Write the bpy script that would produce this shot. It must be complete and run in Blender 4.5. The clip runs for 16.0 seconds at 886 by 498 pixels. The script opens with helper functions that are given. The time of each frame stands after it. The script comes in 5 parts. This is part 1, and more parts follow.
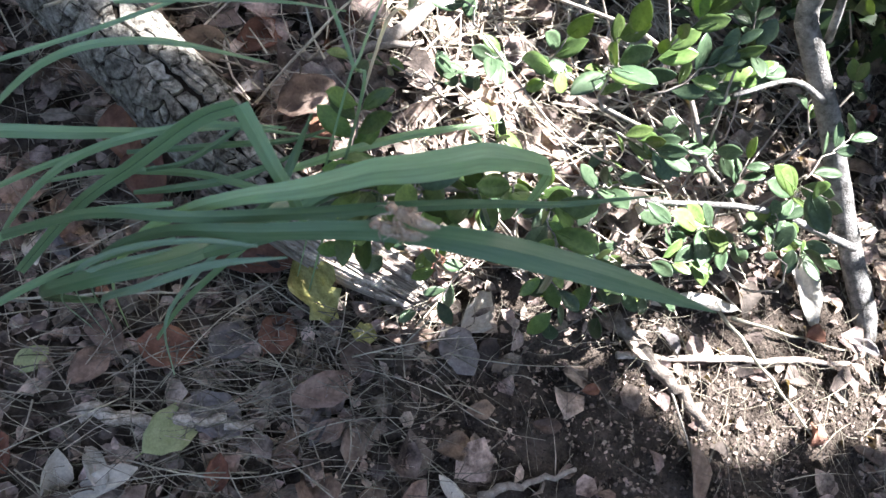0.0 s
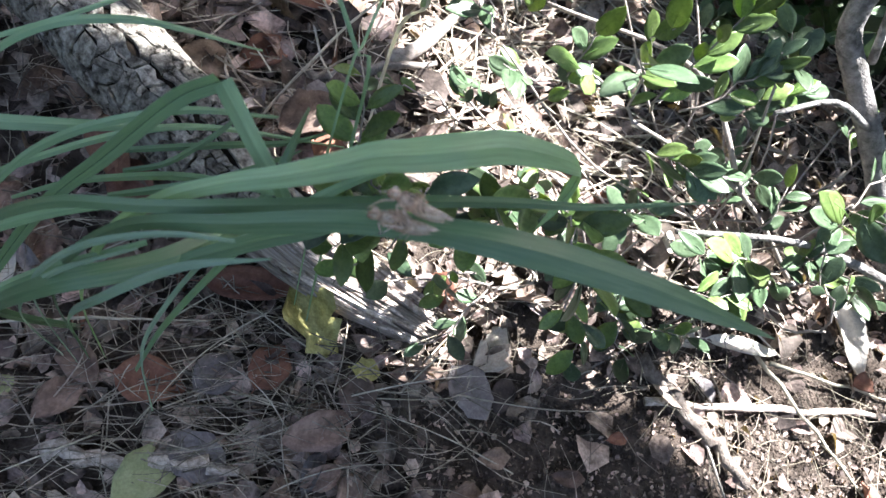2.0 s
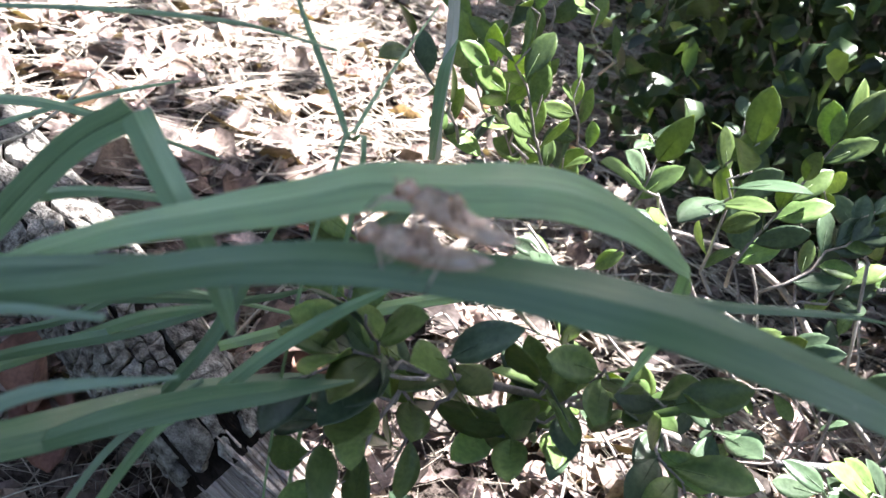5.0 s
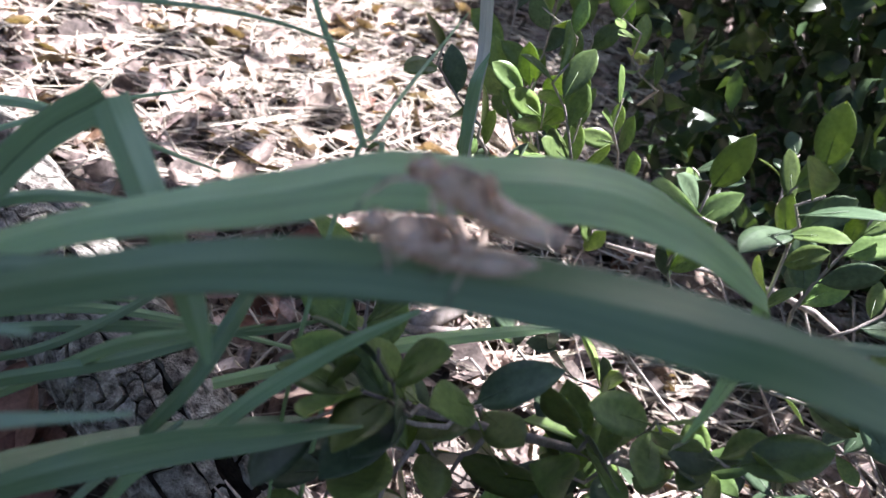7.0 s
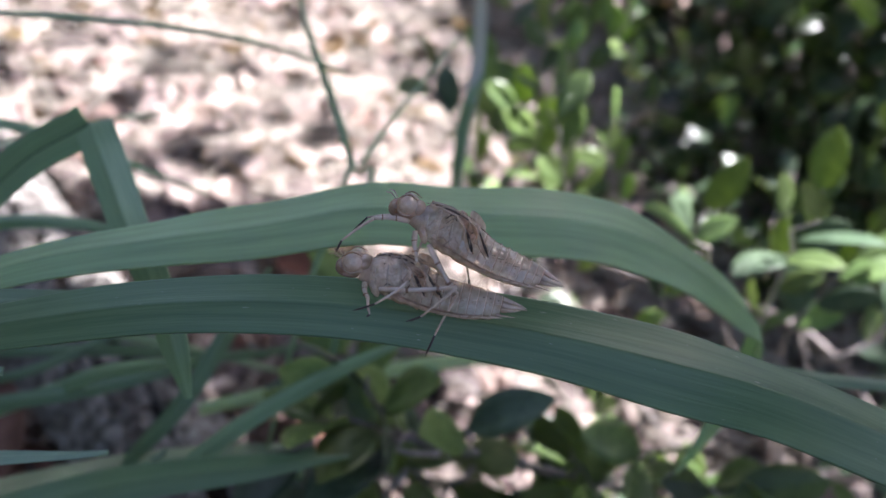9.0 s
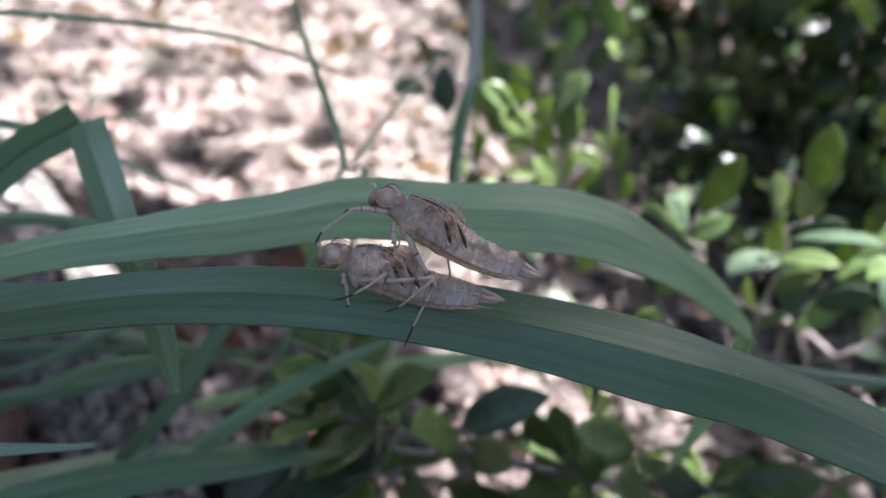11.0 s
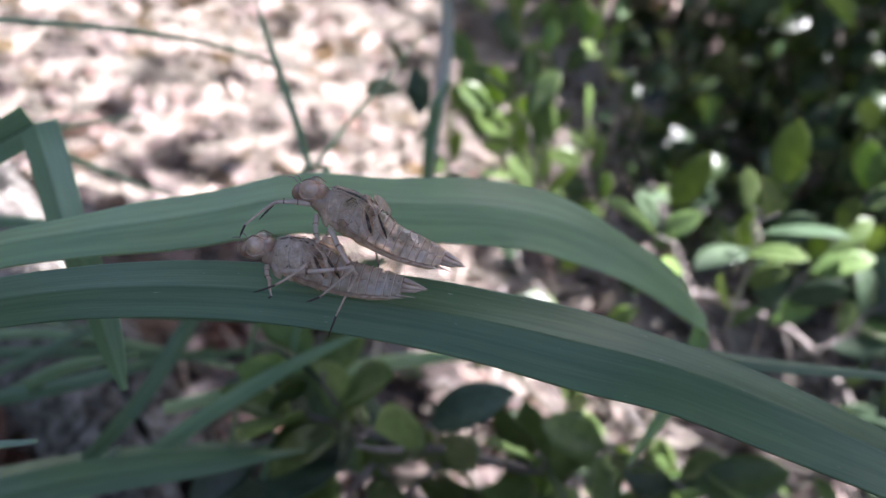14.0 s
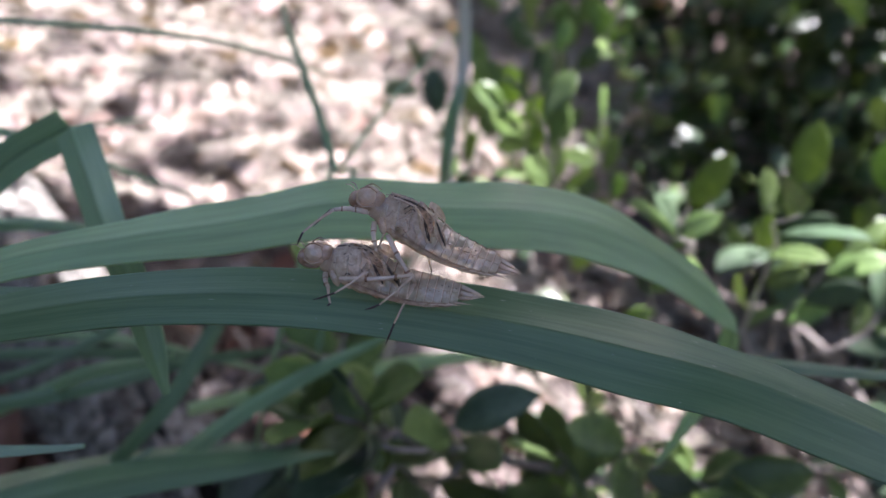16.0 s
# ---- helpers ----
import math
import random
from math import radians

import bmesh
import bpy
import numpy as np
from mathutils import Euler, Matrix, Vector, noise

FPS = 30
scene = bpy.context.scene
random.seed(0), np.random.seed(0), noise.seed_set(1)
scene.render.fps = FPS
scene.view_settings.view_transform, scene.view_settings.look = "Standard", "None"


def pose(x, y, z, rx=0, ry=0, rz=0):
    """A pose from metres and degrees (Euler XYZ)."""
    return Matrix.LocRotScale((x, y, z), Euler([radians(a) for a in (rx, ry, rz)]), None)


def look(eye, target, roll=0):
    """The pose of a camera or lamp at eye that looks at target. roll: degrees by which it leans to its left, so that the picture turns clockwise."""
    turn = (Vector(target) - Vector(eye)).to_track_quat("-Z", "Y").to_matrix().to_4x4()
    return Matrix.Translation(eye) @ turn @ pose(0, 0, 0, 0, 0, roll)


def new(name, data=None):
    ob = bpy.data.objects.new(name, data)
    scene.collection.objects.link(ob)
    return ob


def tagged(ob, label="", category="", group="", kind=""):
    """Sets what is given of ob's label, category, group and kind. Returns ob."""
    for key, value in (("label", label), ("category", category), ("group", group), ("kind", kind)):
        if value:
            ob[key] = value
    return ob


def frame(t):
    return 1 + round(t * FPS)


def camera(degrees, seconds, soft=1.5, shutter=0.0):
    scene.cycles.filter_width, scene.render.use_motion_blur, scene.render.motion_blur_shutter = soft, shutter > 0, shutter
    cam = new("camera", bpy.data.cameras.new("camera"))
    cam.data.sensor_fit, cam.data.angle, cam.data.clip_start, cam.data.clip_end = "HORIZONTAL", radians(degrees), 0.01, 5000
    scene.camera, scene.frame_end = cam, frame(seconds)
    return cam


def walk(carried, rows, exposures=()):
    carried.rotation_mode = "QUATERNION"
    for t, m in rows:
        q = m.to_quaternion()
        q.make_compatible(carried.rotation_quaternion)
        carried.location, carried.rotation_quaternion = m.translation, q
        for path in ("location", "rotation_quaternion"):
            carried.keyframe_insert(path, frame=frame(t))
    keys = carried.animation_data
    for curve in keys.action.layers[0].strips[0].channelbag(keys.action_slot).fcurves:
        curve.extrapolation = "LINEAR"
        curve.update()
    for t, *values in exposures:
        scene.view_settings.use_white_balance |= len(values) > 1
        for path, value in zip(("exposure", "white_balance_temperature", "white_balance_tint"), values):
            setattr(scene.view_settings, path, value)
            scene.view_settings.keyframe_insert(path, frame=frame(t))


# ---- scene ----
cam = camera(61.5, 16.0)
PATH = [
    (0, (-0.033, 0.071, 0.935), (0.28, 0.909, -0.854), 40.2),
    (0.5, (-0.029, 0.069, 0.934), (0.277, 0.909, -0.854), 39.9),
    (1, (-0.031, 0.067, 0.925), (0.275, 0.914, -0.861), 40.1),
    (1.5, (-0.022, 0.071, 0.894), (0.263, 0.95, -0.88), 38.4),
    (2, (-0.008, 0.077, 0.848), (0.219, 1.038, -0.891), 34.7),
    (2.5, (0.008, 0.082, 0.805), (0.158, 1.129, -0.893), 30.2),
    (3, (0.009, 0.09, 0.762), (0.11, 1.238, -0.872), 27.2),
    (3.5, (0.013, 0.1, 0.719), (0.052, 1.343, -0.847), 24.5),
    (4, (0.028, 0.105, 0.679), (0.044, 1.465, -0.788), 22.8),
    (4.5, (0.026, 0.109, 0.651), (-0.031, 1.593, -0.688), 20.1),
    (4.7, (0.027, 0.11, 0.64), (-0.051, 1.638, -0.649), 19.7),
    (6.8, (0.029, 0.148, 0.591), (-0.17, 1.771, -0.561), 18.7),
    (7, (0.029, 0.149, 0.586), (-0.187, 1.768, -0.568), 18.2),
    (7.5, (0.025, 0.152, 0.588), (-0.194, 1.785, -0.545), 18.3),
    (8, (0.024, 0.153, 0.588), (-0.192, 1.788, -0.544), 18.7),
    (8.5, (0.026, 0.155, 0.585), (-0.192, 1.791, -0.544), 18.6),
    (9, (0.029, 0.156, 0.589), (-0.192, 1.795, -0.536), 18.4),
    (11.5, (0.035, 0.155, 0.589), (-0.2, 1.795, -0.532), 18.1),
    (12, (0.034, 0.154, 0.59), (-0.194, 1.791, -0.535), 18.3),
    (12.5, (0.036, 0.153, 0.589), (-0.19, 1.788, -0.542), 18.1),
    (13, (0.041, 0.155, 0.591), (-0.185, 1.795, -0.531), 18.0),
    (13.5, (0.044, 0.155, 0.592), (-0.19, 1.8, -0.52), 17.5),
    (14, (0.051, 0.157, 0.592), (-0.185, 1.803, -0.518), 17.3),
    (14.5, (0.047, 0.158, 0.591), (-0.208, 1.804, -0.516), 17.1),
    (15, (0.045, 0.157, 0.59), (-0.204, 1.797, -0.527), 17.1),
    (15.5, (0.043, 0.158, 0.592), (-0.197, 1.796, -0.53), 17.2),
    (16, (0.039, 0.154, 0.591), (-0.192, 1.797, -0.525), 17.4),
]
walk(cam, [(t, look(eye, target, roll)) for t, eye, target, roll in PATH],
     [(0.0, 3.08, 6350, 10), (4.7, 3.10, 6300, 14), (6.8, 2.60, 6150, 20), (16.0, 2.60, 6120, 22)])

# ---- light ----
SUN = Vector((0.22, 0.42, 0.88)).normalized()
world = bpy.data.worlds.new("world")
scene.world = world
world.use_nodes = True
wn = world.node_tree.nodes
sky = wn.new("ShaderNodeTexSky")
sky.sky_type = "NISHITA"
sky.sun_disc = False
sky.dust_density = 4.0
sky.sun_elevation = math.asin(SUN.z)
sky.sun_rotation = math.atan2(SUN.x, SUN.y)
world.node_tree.links.new(sky.outputs[0], wn["Background"].inputs[0])
wn["Background"].inputs[1].default_value = 0.055
sun = new("sun", bpy.data.lights.new("sun", "SUN"))
sun.data.energy, sun.data.angle, sun.data.color = 4.4, radians(0.53), (1.0, 0.98, 0.955)
sun.matrix_world = look((SUN * 6.0)[:], (0, 0, 0))


# ---- materials ----
def mat(name, c1, c2, scale=40.0, rough=0.6, bump=0.3, fine=6.0, lucent=0.0, vary=0.0, spec=0.4, c3=None, stretch=None, island=False, dist=0.002, coords="Object", clear=0.0, grain=0.28, fleck=None, tint=(1.9, 1.7, 0.55), octaves=4, coat=0.0):
    """A surface of two or three mottled colours with grain; lucent: how much light passes through a leaf."""
    m = bpy.data.materials.new(name)
    m.use_nodes = True
    n, l = m.node_tree.nodes, m.node_tree.links
    b = n["Principled BSDF"]
    tc = n.new("ShaderNodeTexCoord")
    mp = n.new("ShaderNodeMapping")
    if stretch:
        mp.inputs["Scale"].default_value = stretch
    l.new(tc.outputs[coords], mp.inputs[0])
    big = n.new("ShaderNodeTexNoise")
    big.inputs["Scale"].default_value, big.inputs["Detail"].default_value, big.inputs["Roughness"].default_value = scale, 5, 0.65
    l.new(mp.outputs[0], big.inputs[0])
    small = n.new("ShaderNodeTexNoise")
    small.inputs["Scale"].default_value, small.inputs["Detail"].default_value = scale * fine, octaves
    l.new(mp.outputs[0], small.inputs[0])
    ramp = n.new("ShaderNodeValToRGB")
    ramp.color_ramp.elements[0].position, ramp.color_ramp.elements[1].position = 0.35, 0.65
    ramp.color_ramp.elements[0].color, ramp.color_ramp.elements[1].color = (*c1, 1), (*c2, 1)
    if c3:
        e = ramp.color_ramp.elements.new(0.8)
        e.color = (*c3, 1)
    l.new(big.outputs[0], ramp.inputs[0])
    hsv = n.new("ShaderNodeHueSaturation")
    l.new(ramp.outputs[0], hsv.inputs["Color"])
    if fleck:
        # sparse short pale scars along the surface
        ms = n.new("ShaderNodeMapping")
        ms.inputs["Scale"].default_value = (5.0, 26.0, 1.0)
        l.new(tc.outputs[coords], ms.inputs[0])
        sp = n.new("ShaderNodeTexNoise")
        sp.inputs["Scale"].default_value, sp.inputs["Detail"].default_value = 1.0, 2
        l.new(ms.outputs[0], sp.inputs[0])
        cut = n.new("ShaderNodeMapRange")
        cut.inputs["From Min"].default_value, cut.inputs["From Max"].default_value = 0.72, 0.76
        l.new(sp.outputs[0], cut.inputs[0])
        mf = n.new("ShaderNodeMix")
        mf.data_type = "RGBA"
        mf.inputs[7].default_value = (*fleck, 1)
        l.new(cut.outputs[0], mf.inputs[0])
        l.new(ramp.outputs[0], mf.inputs[6])
        l.new(mf.outputs[2], hsv.inputs["Color"])
    val = n.new("ShaderNodeMapRange")
    val.inputs["To Min"].default_value, val.inputs["To Max"].default_value = 1 - grain, 1 + grain
    l.new(small.outputs[0], val.inputs[0])
    last = val.outputs[0]
    if vary:
        if island:
            src = n.new("ShaderNodeNewGeometry").outputs["Random Per Island"]
        else:
            src = n.new("ShaderNodeObjectInfo").outputs["Random"]
        vr = n.new("ShaderNodeMapRange")
        vr.inputs["To Min"].default_value, vr.inputs["To Max"].default_value = 1 - vary, 1 + vary
        l.new(src, vr.inputs[0])
        mul = n.new("ShaderNodeMath")
        mul.operation = "MULTIPLY"
        l.new(last, mul.inputs[0])
        l.new(vr.outputs[0], mul.inputs[1])
        last = mul.outputs[0]
        hr = n.new("ShaderNodeMath")
        hr.operation = "MULTIPLY_ADD"
        hr.inputs[1].default_value, hr.inputs[2].default_value = 0.05 * vary, 0.5 - 0.025 * vary
        fr = n.new("ShaderNodeMath")
        fr.operation = "FRACT"
        m7 = n.new("ShaderNodeMath")
        m7.operation = "MULTIPLY"
        m7.inputs[1].default_value = 7.31
        l.new(src, m7.inputs[0])
        l.new(m7.outputs[0], fr.inputs[0])
        l.new(fr.outputs[0], hr.inputs[0])
        l.new(hr.outputs[0], hsv.inputs["Hue"])
    l.new(last, hsv.inputs["Value"])
    l.new(hsv.outputs[0], b.inputs["Base Color"])
    b.inputs["Roughness"].default_value = rough
    b.inputs["Specular IOR Level"].default_value = spec
    bp = n.new("ShaderNodeBump")
    bp.inputs["Strength"].default_value, bp.inputs["Distance"].default_value = bump, dist
    l.new(small.outputs[0], bp.inputs["Height"])
    l.new(bp.outputs[0], b.inputs["Normal"])
    if lucent:
        t = n.new("ShaderNodeBsdfTranslucent")
        warm = n.new("ShaderNodeMix")
        warm.data_type, warm.blend_type = "RGBA", "MULTIPLY"
        warm.inputs[0].default_value = 1.0
        warm.inputs[7].default_value = (*tint, 1)
        l.new(hsv.outputs[0], warm.inputs[6])
        l.new(warm.outputs[2], t.inputs[0])
        mx = n.new("ShaderNodeMixShader")
        mx.inputs[0].default_value = lucent
        l.new(b.outputs[0], mx.inputs[1])
        l.new(t.outputs[0], mx.inputs[2])
        l.new(mx.outputs[0], n["Material Output"].inputs[0])
    if clear:
        tr = n.new("ShaderNodeBsdfTransparent")
        tr.inputs[0].default_value = (1.0, 0.95, 0.9, 1)
        mx2 = n.new("ShaderNodeMixShader")
        mx2.inputs[0].default_value = clear
        l.new(n["Material Output"].inputs[0].links[0].from_socket, mx2.inputs[1])
        l.new(tr.outputs[0], mx2.inputs[2])
        l.new(mx2.outputs[0], n["Material Output"].inputs[0])
    if coat:
        gl = n.new("ShaderNodeBsdfGlossy")
        gl.inputs["Roughness"].default_value = 0.12
        l.new(bp.outputs[0], gl.inputs["Normal"])
        lw = n.new("ShaderNodeLayerWeight")
        lw.inputs["Blend"].default_value = 0.22
        l.new(bp.outputs[0], lw.inputs["Normal"])
        fr2 = n.new("ShaderNodeMapRange")
        fr2.inputs["To Min"].default_value, fr2.inputs["To Max"].default_value = 0.3 * coat, coat
        gl.inputs["Color"].default_value = (1.0, 0.94, 0.87, 1)
        l.new(lw.outputs["Facing"], fr2.inputs[0])
        mx3 = n.new("ShaderNodeMixShader")
        l.new(fr2.outputs[0], mx3.inputs[0])
        l.new(n["Material Output"].inputs[0].links[0].from_socket, mx3.inputs[1])
        l.new(gl.outputs[0], mx3.inputs[2])
        l.new(mx3.outputs[0], n["Material Output"].inputs[0])
    return m


SOIL = mat("soil", (0.02, 0.015, 0.012), (0.125, 0.10, 0.085), 22, 0.95, 1.0, 14, spec=0.12, dist=0.005)
CRUMB = mat("soil_crumb", (0.029, 0.023, 0.020), (0.151, 0.124, 0.109), 60, 0.95, 0.5, 6, vary=0.35, island=True, spec=0.1)
LITTER = mat("leaf_litter", (0.05, 0.034, 0.028), (0.41, 0.325, 0.29), 30, 0.8, 0.5, 8, lucent=0.08, vary=0.78, island=True)
DRYLEAF = mat("dry_leaf", (0.105, 0.07, 0.054), (0.29, 0.215, 0.175), 35, 0.75, 0.6, 8, lucent=0.08, vary=0.45)
GREYLEAF = mat("grey_leaf", (0.12, 0.106, 0.108), (0.235, 0.21, 0.212), 40, 0.65, 0.6, 8, lucent=0.1, vary=0.25)
RUSTLEAF = mat("rust_leaf", (0.13, 0.055, 0.036), (0.26, 0.125, 0.085), 35, 0.6, 0.5, 8, lucent=0.1, vary=0.25)
PALELEAF = mat("pale_leaf", (0.44, 0.41, 0.37), (0.60, 0.57, 0.53), 40, 0.65, 0.5, 8, lucent=0.12, vary=0.15)
YELLOWLEAF = mat("yellow_leaf", (0.22, 0.20, 0.06), (0.54, 0.52, 0.22), 40, 0.5, 0.6, 8, lucent=0.12, c3=(0.44, 0.38, 0.17))
GREENFALLEN = mat("fallen_green_leaf", (0.28, 0.32, 0.16), (0.38, 0.42, 0.24), 45, 0.5, 0.4, 8, lucent=0.12)
STRAW = mat("straw", (0.13, 0.112, 0.088), (0.38, 0.335, 0.27), 60, 0.7, 0.3, 8, vary=0.65, island=True)
PALESTRAW = mat("pale_straw", (0.30, 0.26, 0.20), (0.62, 0.56, 0.47), 60, 0.7, 0.3, 8, vary=0.45, island=True)
STRAWONE = mat("straw_stalk", (0.28, 0.255, 0.20), (0.50, 0.46, 0.38), 60, 0.7, 0.3, 8, vary=0.3)
TWIG = mat("twig_bark", (0.20, 0.17, 0.15), (0.40, 0.36, 0.33), 90, 0.85, 0.6, 8, vary=0.2, stretch=(1, 1, 0.3))
BARK = mat("bark_plate", (0.05, 0.042, 0.036), (0.40, 0.38, 0.34), 95, 0.95, 1.0, 6, vary=0.28, spec=0.1, c3=(0.43, 0.45, 0.37), dist=0.003, grain=0.45)
BARKDARK = mat("bark_crack", (0.008, 0.007, 0.006), (0.03, 0.024, 0.02), 60, 0.95, 0.6, 6, spec=0.05)
DEADWOOD = mat("dead_wood", (0.12, 0.09, 0.072), (0.56, 0.49, 0.44), 1.0, 0.9, 1.0, 5, stretch=(0.05, 2.2, 1), spec=0.1, dist=0.004, grain=0.4, coords="UV")
SPLINTER = mat("splinter_wood", (0.22, 0.175, 0.145), (0.60, 0.53, 0.48), 130, 0.9, 0.6, 5, vary=0.4, spec=0.1, grain=0.4)
GREYBARK = mat("grey_trunk", (0.10, 0.094, 0.09), (0.34, 0.325, 0.32), 55, 0.9, 1.0, 7, spec=0.15, dist=0.004)
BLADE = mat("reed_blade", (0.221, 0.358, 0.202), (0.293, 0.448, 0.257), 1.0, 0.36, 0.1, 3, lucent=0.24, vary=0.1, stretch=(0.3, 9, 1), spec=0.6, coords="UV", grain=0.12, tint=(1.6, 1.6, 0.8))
# darker leaf tone, also set on the low blades to stand in for shade
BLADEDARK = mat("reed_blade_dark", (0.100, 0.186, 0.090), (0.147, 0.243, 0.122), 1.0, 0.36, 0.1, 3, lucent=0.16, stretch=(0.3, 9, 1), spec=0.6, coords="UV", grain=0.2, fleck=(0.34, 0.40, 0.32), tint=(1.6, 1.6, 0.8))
# raised base colour stands in for sunlight on and through these blades
BLADELIT = mat("reed_blade_lit", (0.346, 0.491, 0.286), (0.443, 0.605, 0.373), 1.0, 0.36, 0.1, 3, lucent=0.34, stretch=(0.3, 9, 1), spec=0.6, coords="UV", grain=0.16, tint=(1.6, 1.6, 0.8))
BLADEPALE = mat("reed_underside", (0.221, 0.332, 0.240), (0.325, 0.448, 0.338), 1.0, 0.5, 0.12, 3, lucent=0.2, vary=0.1, stretch=(0.3, 9, 1), coords="UV", grain=0.14)
MIDRIB = mat("reed_midrib", (0.045, 0.085, 0.048), (0.075, 0.13, 0.075), 1.0, 0.4, 0.1, 3, lucent=0.15, stretch=(0.35, 16, 1), coords="UV")
BLADELINE = mat("reed_light_midrib", (0.15, 0.235, 0.145), (0.21, 0.30, 0.19), 1.0, 0.4, 0.1, 3, lucent=0.2, stretch=(0.35, 16, 1), coords="UV")
BLEACHED = mat("bleached_blade", (0.55, 0.55, 0.47), (0.76, 0.76, 0.67), 1.0, 0.6, 0.1, 3, lucent=0.25, tint=(1.1, 1.1, 1.0), stretch=(0.35, 16, 1), coords="UV")
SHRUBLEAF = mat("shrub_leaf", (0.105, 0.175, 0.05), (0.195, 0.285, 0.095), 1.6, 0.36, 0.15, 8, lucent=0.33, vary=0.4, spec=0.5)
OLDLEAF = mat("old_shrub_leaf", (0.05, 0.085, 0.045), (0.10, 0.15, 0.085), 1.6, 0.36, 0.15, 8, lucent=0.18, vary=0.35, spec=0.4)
BUSH = mat("bush_leaf", (0.018, 0.04, 0.016), (0.055, 0.092, 0.034), 20, 0.4, 0.2, 8, lucent=0.14, vary=0.6, island=True, spec=0.4)
SHELL = mat("shed_skin", (0.52, 0.41, 0.315), (0.92, 0.80, 0.66), 420, 0.14, 1.0, 1.6, lucent=0.35, vary=0.1, spec=1.0, dist=0.0007, clear=0.36, tint=(1.3, 1.05, 0.82), octaves=2, coat=0.2)
SHELLHEAD = mat("shed_skin_head", (0.56, 0.42, 0.32), (0.86, 0.70, 0.57), 300, 0.14, 0.5, 1.6, lucent=0.35, spec=0.9, dist=0.0005, clear=0.26, tint=(1.3, 1.05, 0.82), octaves=1, coat=0.2)
SHELLBROWN = mat("shed_skin_brown", (0.27, 0.155, 0.10), (0.45, 0.30, 0.22), 420, 0.2, 0.4, 1.6, lucent=0.2, spec=0.7, dist=0.0004, clear=0.2, tint=(1.3, 1.05, 0.82), octaves=1, coat=0.2)
SHELLTAN = mat("shed_skin_tan", (0.42, 0.315, 0.245), (0.62, 0.50, 0.42), 420, 0.2, 0.5, 1.6, lucent=0.3, spec=0.7, dist=0.0005, clear=0.3, tint=(1.3, 1.05, 0.82), octaves=1, coat=0.2)
WEATHERED = mat("weathered_branch", (0.11, 0.09, 0.08), (0.30, 0.26, 0.23), 80, 0.95, 1.0, 6, spec=0.1, dist=0.004)
SHELLDARK = mat("shed_skin_marks", (0.03, 0.022, 0.018), (0.09, 0.065, 0.05), 300, 0.4, 0.2, 5)
SHELLPALE = mat("shed_skin_pale", (0.66, 0.57, 0.46), (0.97, 0.90, 0.79), 420, 0.1, 1.0, 1.3, lucent=0.35, spec=1.0, dist=0.0009, clear=0.5, tint=(1.3, 1.05, 0.82), octaves=1, coat=0.27)
SHELLLIMB = mat("shed_skin_limb", (0.66, 0.54, 0.44), (0.90, 0.79, 0.68), 260, 0.15, 0.5, 1.6, lucent=0.25, spec=0.9, dist=0.0005, clear=0.2, tint=(1.3, 1.05, 0.82), octaves=1, coat=0.2)


# ---- building helpers ----
def mesh_of(name, bm, *materials, smooth=True):
    me = bpy.data.meshes.new(name)
    bm.to_mesh(me)
    bm.free()
    for m in materials:
        me.materials.append(m)
    if smooth:
        me.polygons.foreach_set("use_smooth", [True] * len(me.polygons))
    return me


def part(name, bm, material, parent, label="", smooth=True):
    ob = new(name, mesh_of(name, bm, *(material if isinstance(material, tuple) else (material,)), smooth=smooth))
    ob.parent = parent
    if label:
        ob["label"] = label
    return ob


def spline(pts, n):
    """n + 1 points on a smooth curve through rows of numbers."""
    p = np.array(pts, float)
    p = np.vstack([2 * p[0] - p[1], p, 2 * p[-1] - p[-2]])
    out = []
    for u in np.linspace(0, len(p) - 3 - 1e-9, n + 1):
        i, f = int(u), u - int(u)
        a, b, c, d = p[i:i + 4]
        out.append(0.5 * (2 * b + (c - a) * f + (2 * a - 5 * b + 4 * c - d) * f * f + (3 * b - a - 3 * c + d) * f ** 3))
    return np.array(out)


def tube(bm, pts, radii, sides=6, rough=0.0, index=0):
    """A tapering round stem through pts."""
    pts = [Vector(p) for p in pts]
    side = Vector((0.31, 0.57, 0.76))
    rings = []
    for i, p in enumerate(pts):
        t = (pts[min(i + 1, len(pts) - 1)] - pts[max(i - 1, 0)]).normalized()
        a = (side - t * side.dot(t)).normalized()
        side = a
        b = t.cross(a)
        r = radii[i] if hasattr(radii, "__len__") else radii
        rings.append([bm.verts.new(p + (a * math.cos(k * math.tau / sides) + b * math.sin(k * math.tau / sides)) * r * (1 + rough * (random.random() - 0.5))) for k in range(sides)])
    for u, v in zip(rings[:-1], rings[1:]):
        for k in range(sides):
            f = bm.faces.new((u[k], u[(k + 1) % sides], v[(k + 1) % sides], v[k]))
            f.material_index = index
    for ring, flip in ((rings[0], True), (rings[-1], False)):
        f = bm.faces.new(ring[::-1] if flip else ring)
        f.material_index = index
    return bm


def ball(bm, centre, size, turn=None, u=10, v=7, index=0):
    """An ellipsoid, turned by a 3 x 3 matrix."""
    m = Matrix.Translation(centre) @ (turn.to_4x4() if turn else Matrix.Identity(4)) @ Matrix.Diagonal((*size, 1))
    got = bmesh.ops.create_uvsphere(bm, u_segments=u, v_segments=v, radius=1, matrix=m)
    for vert in got["verts"]:
        for f in vert.link_faces:
            f.material_index = index
    return bm


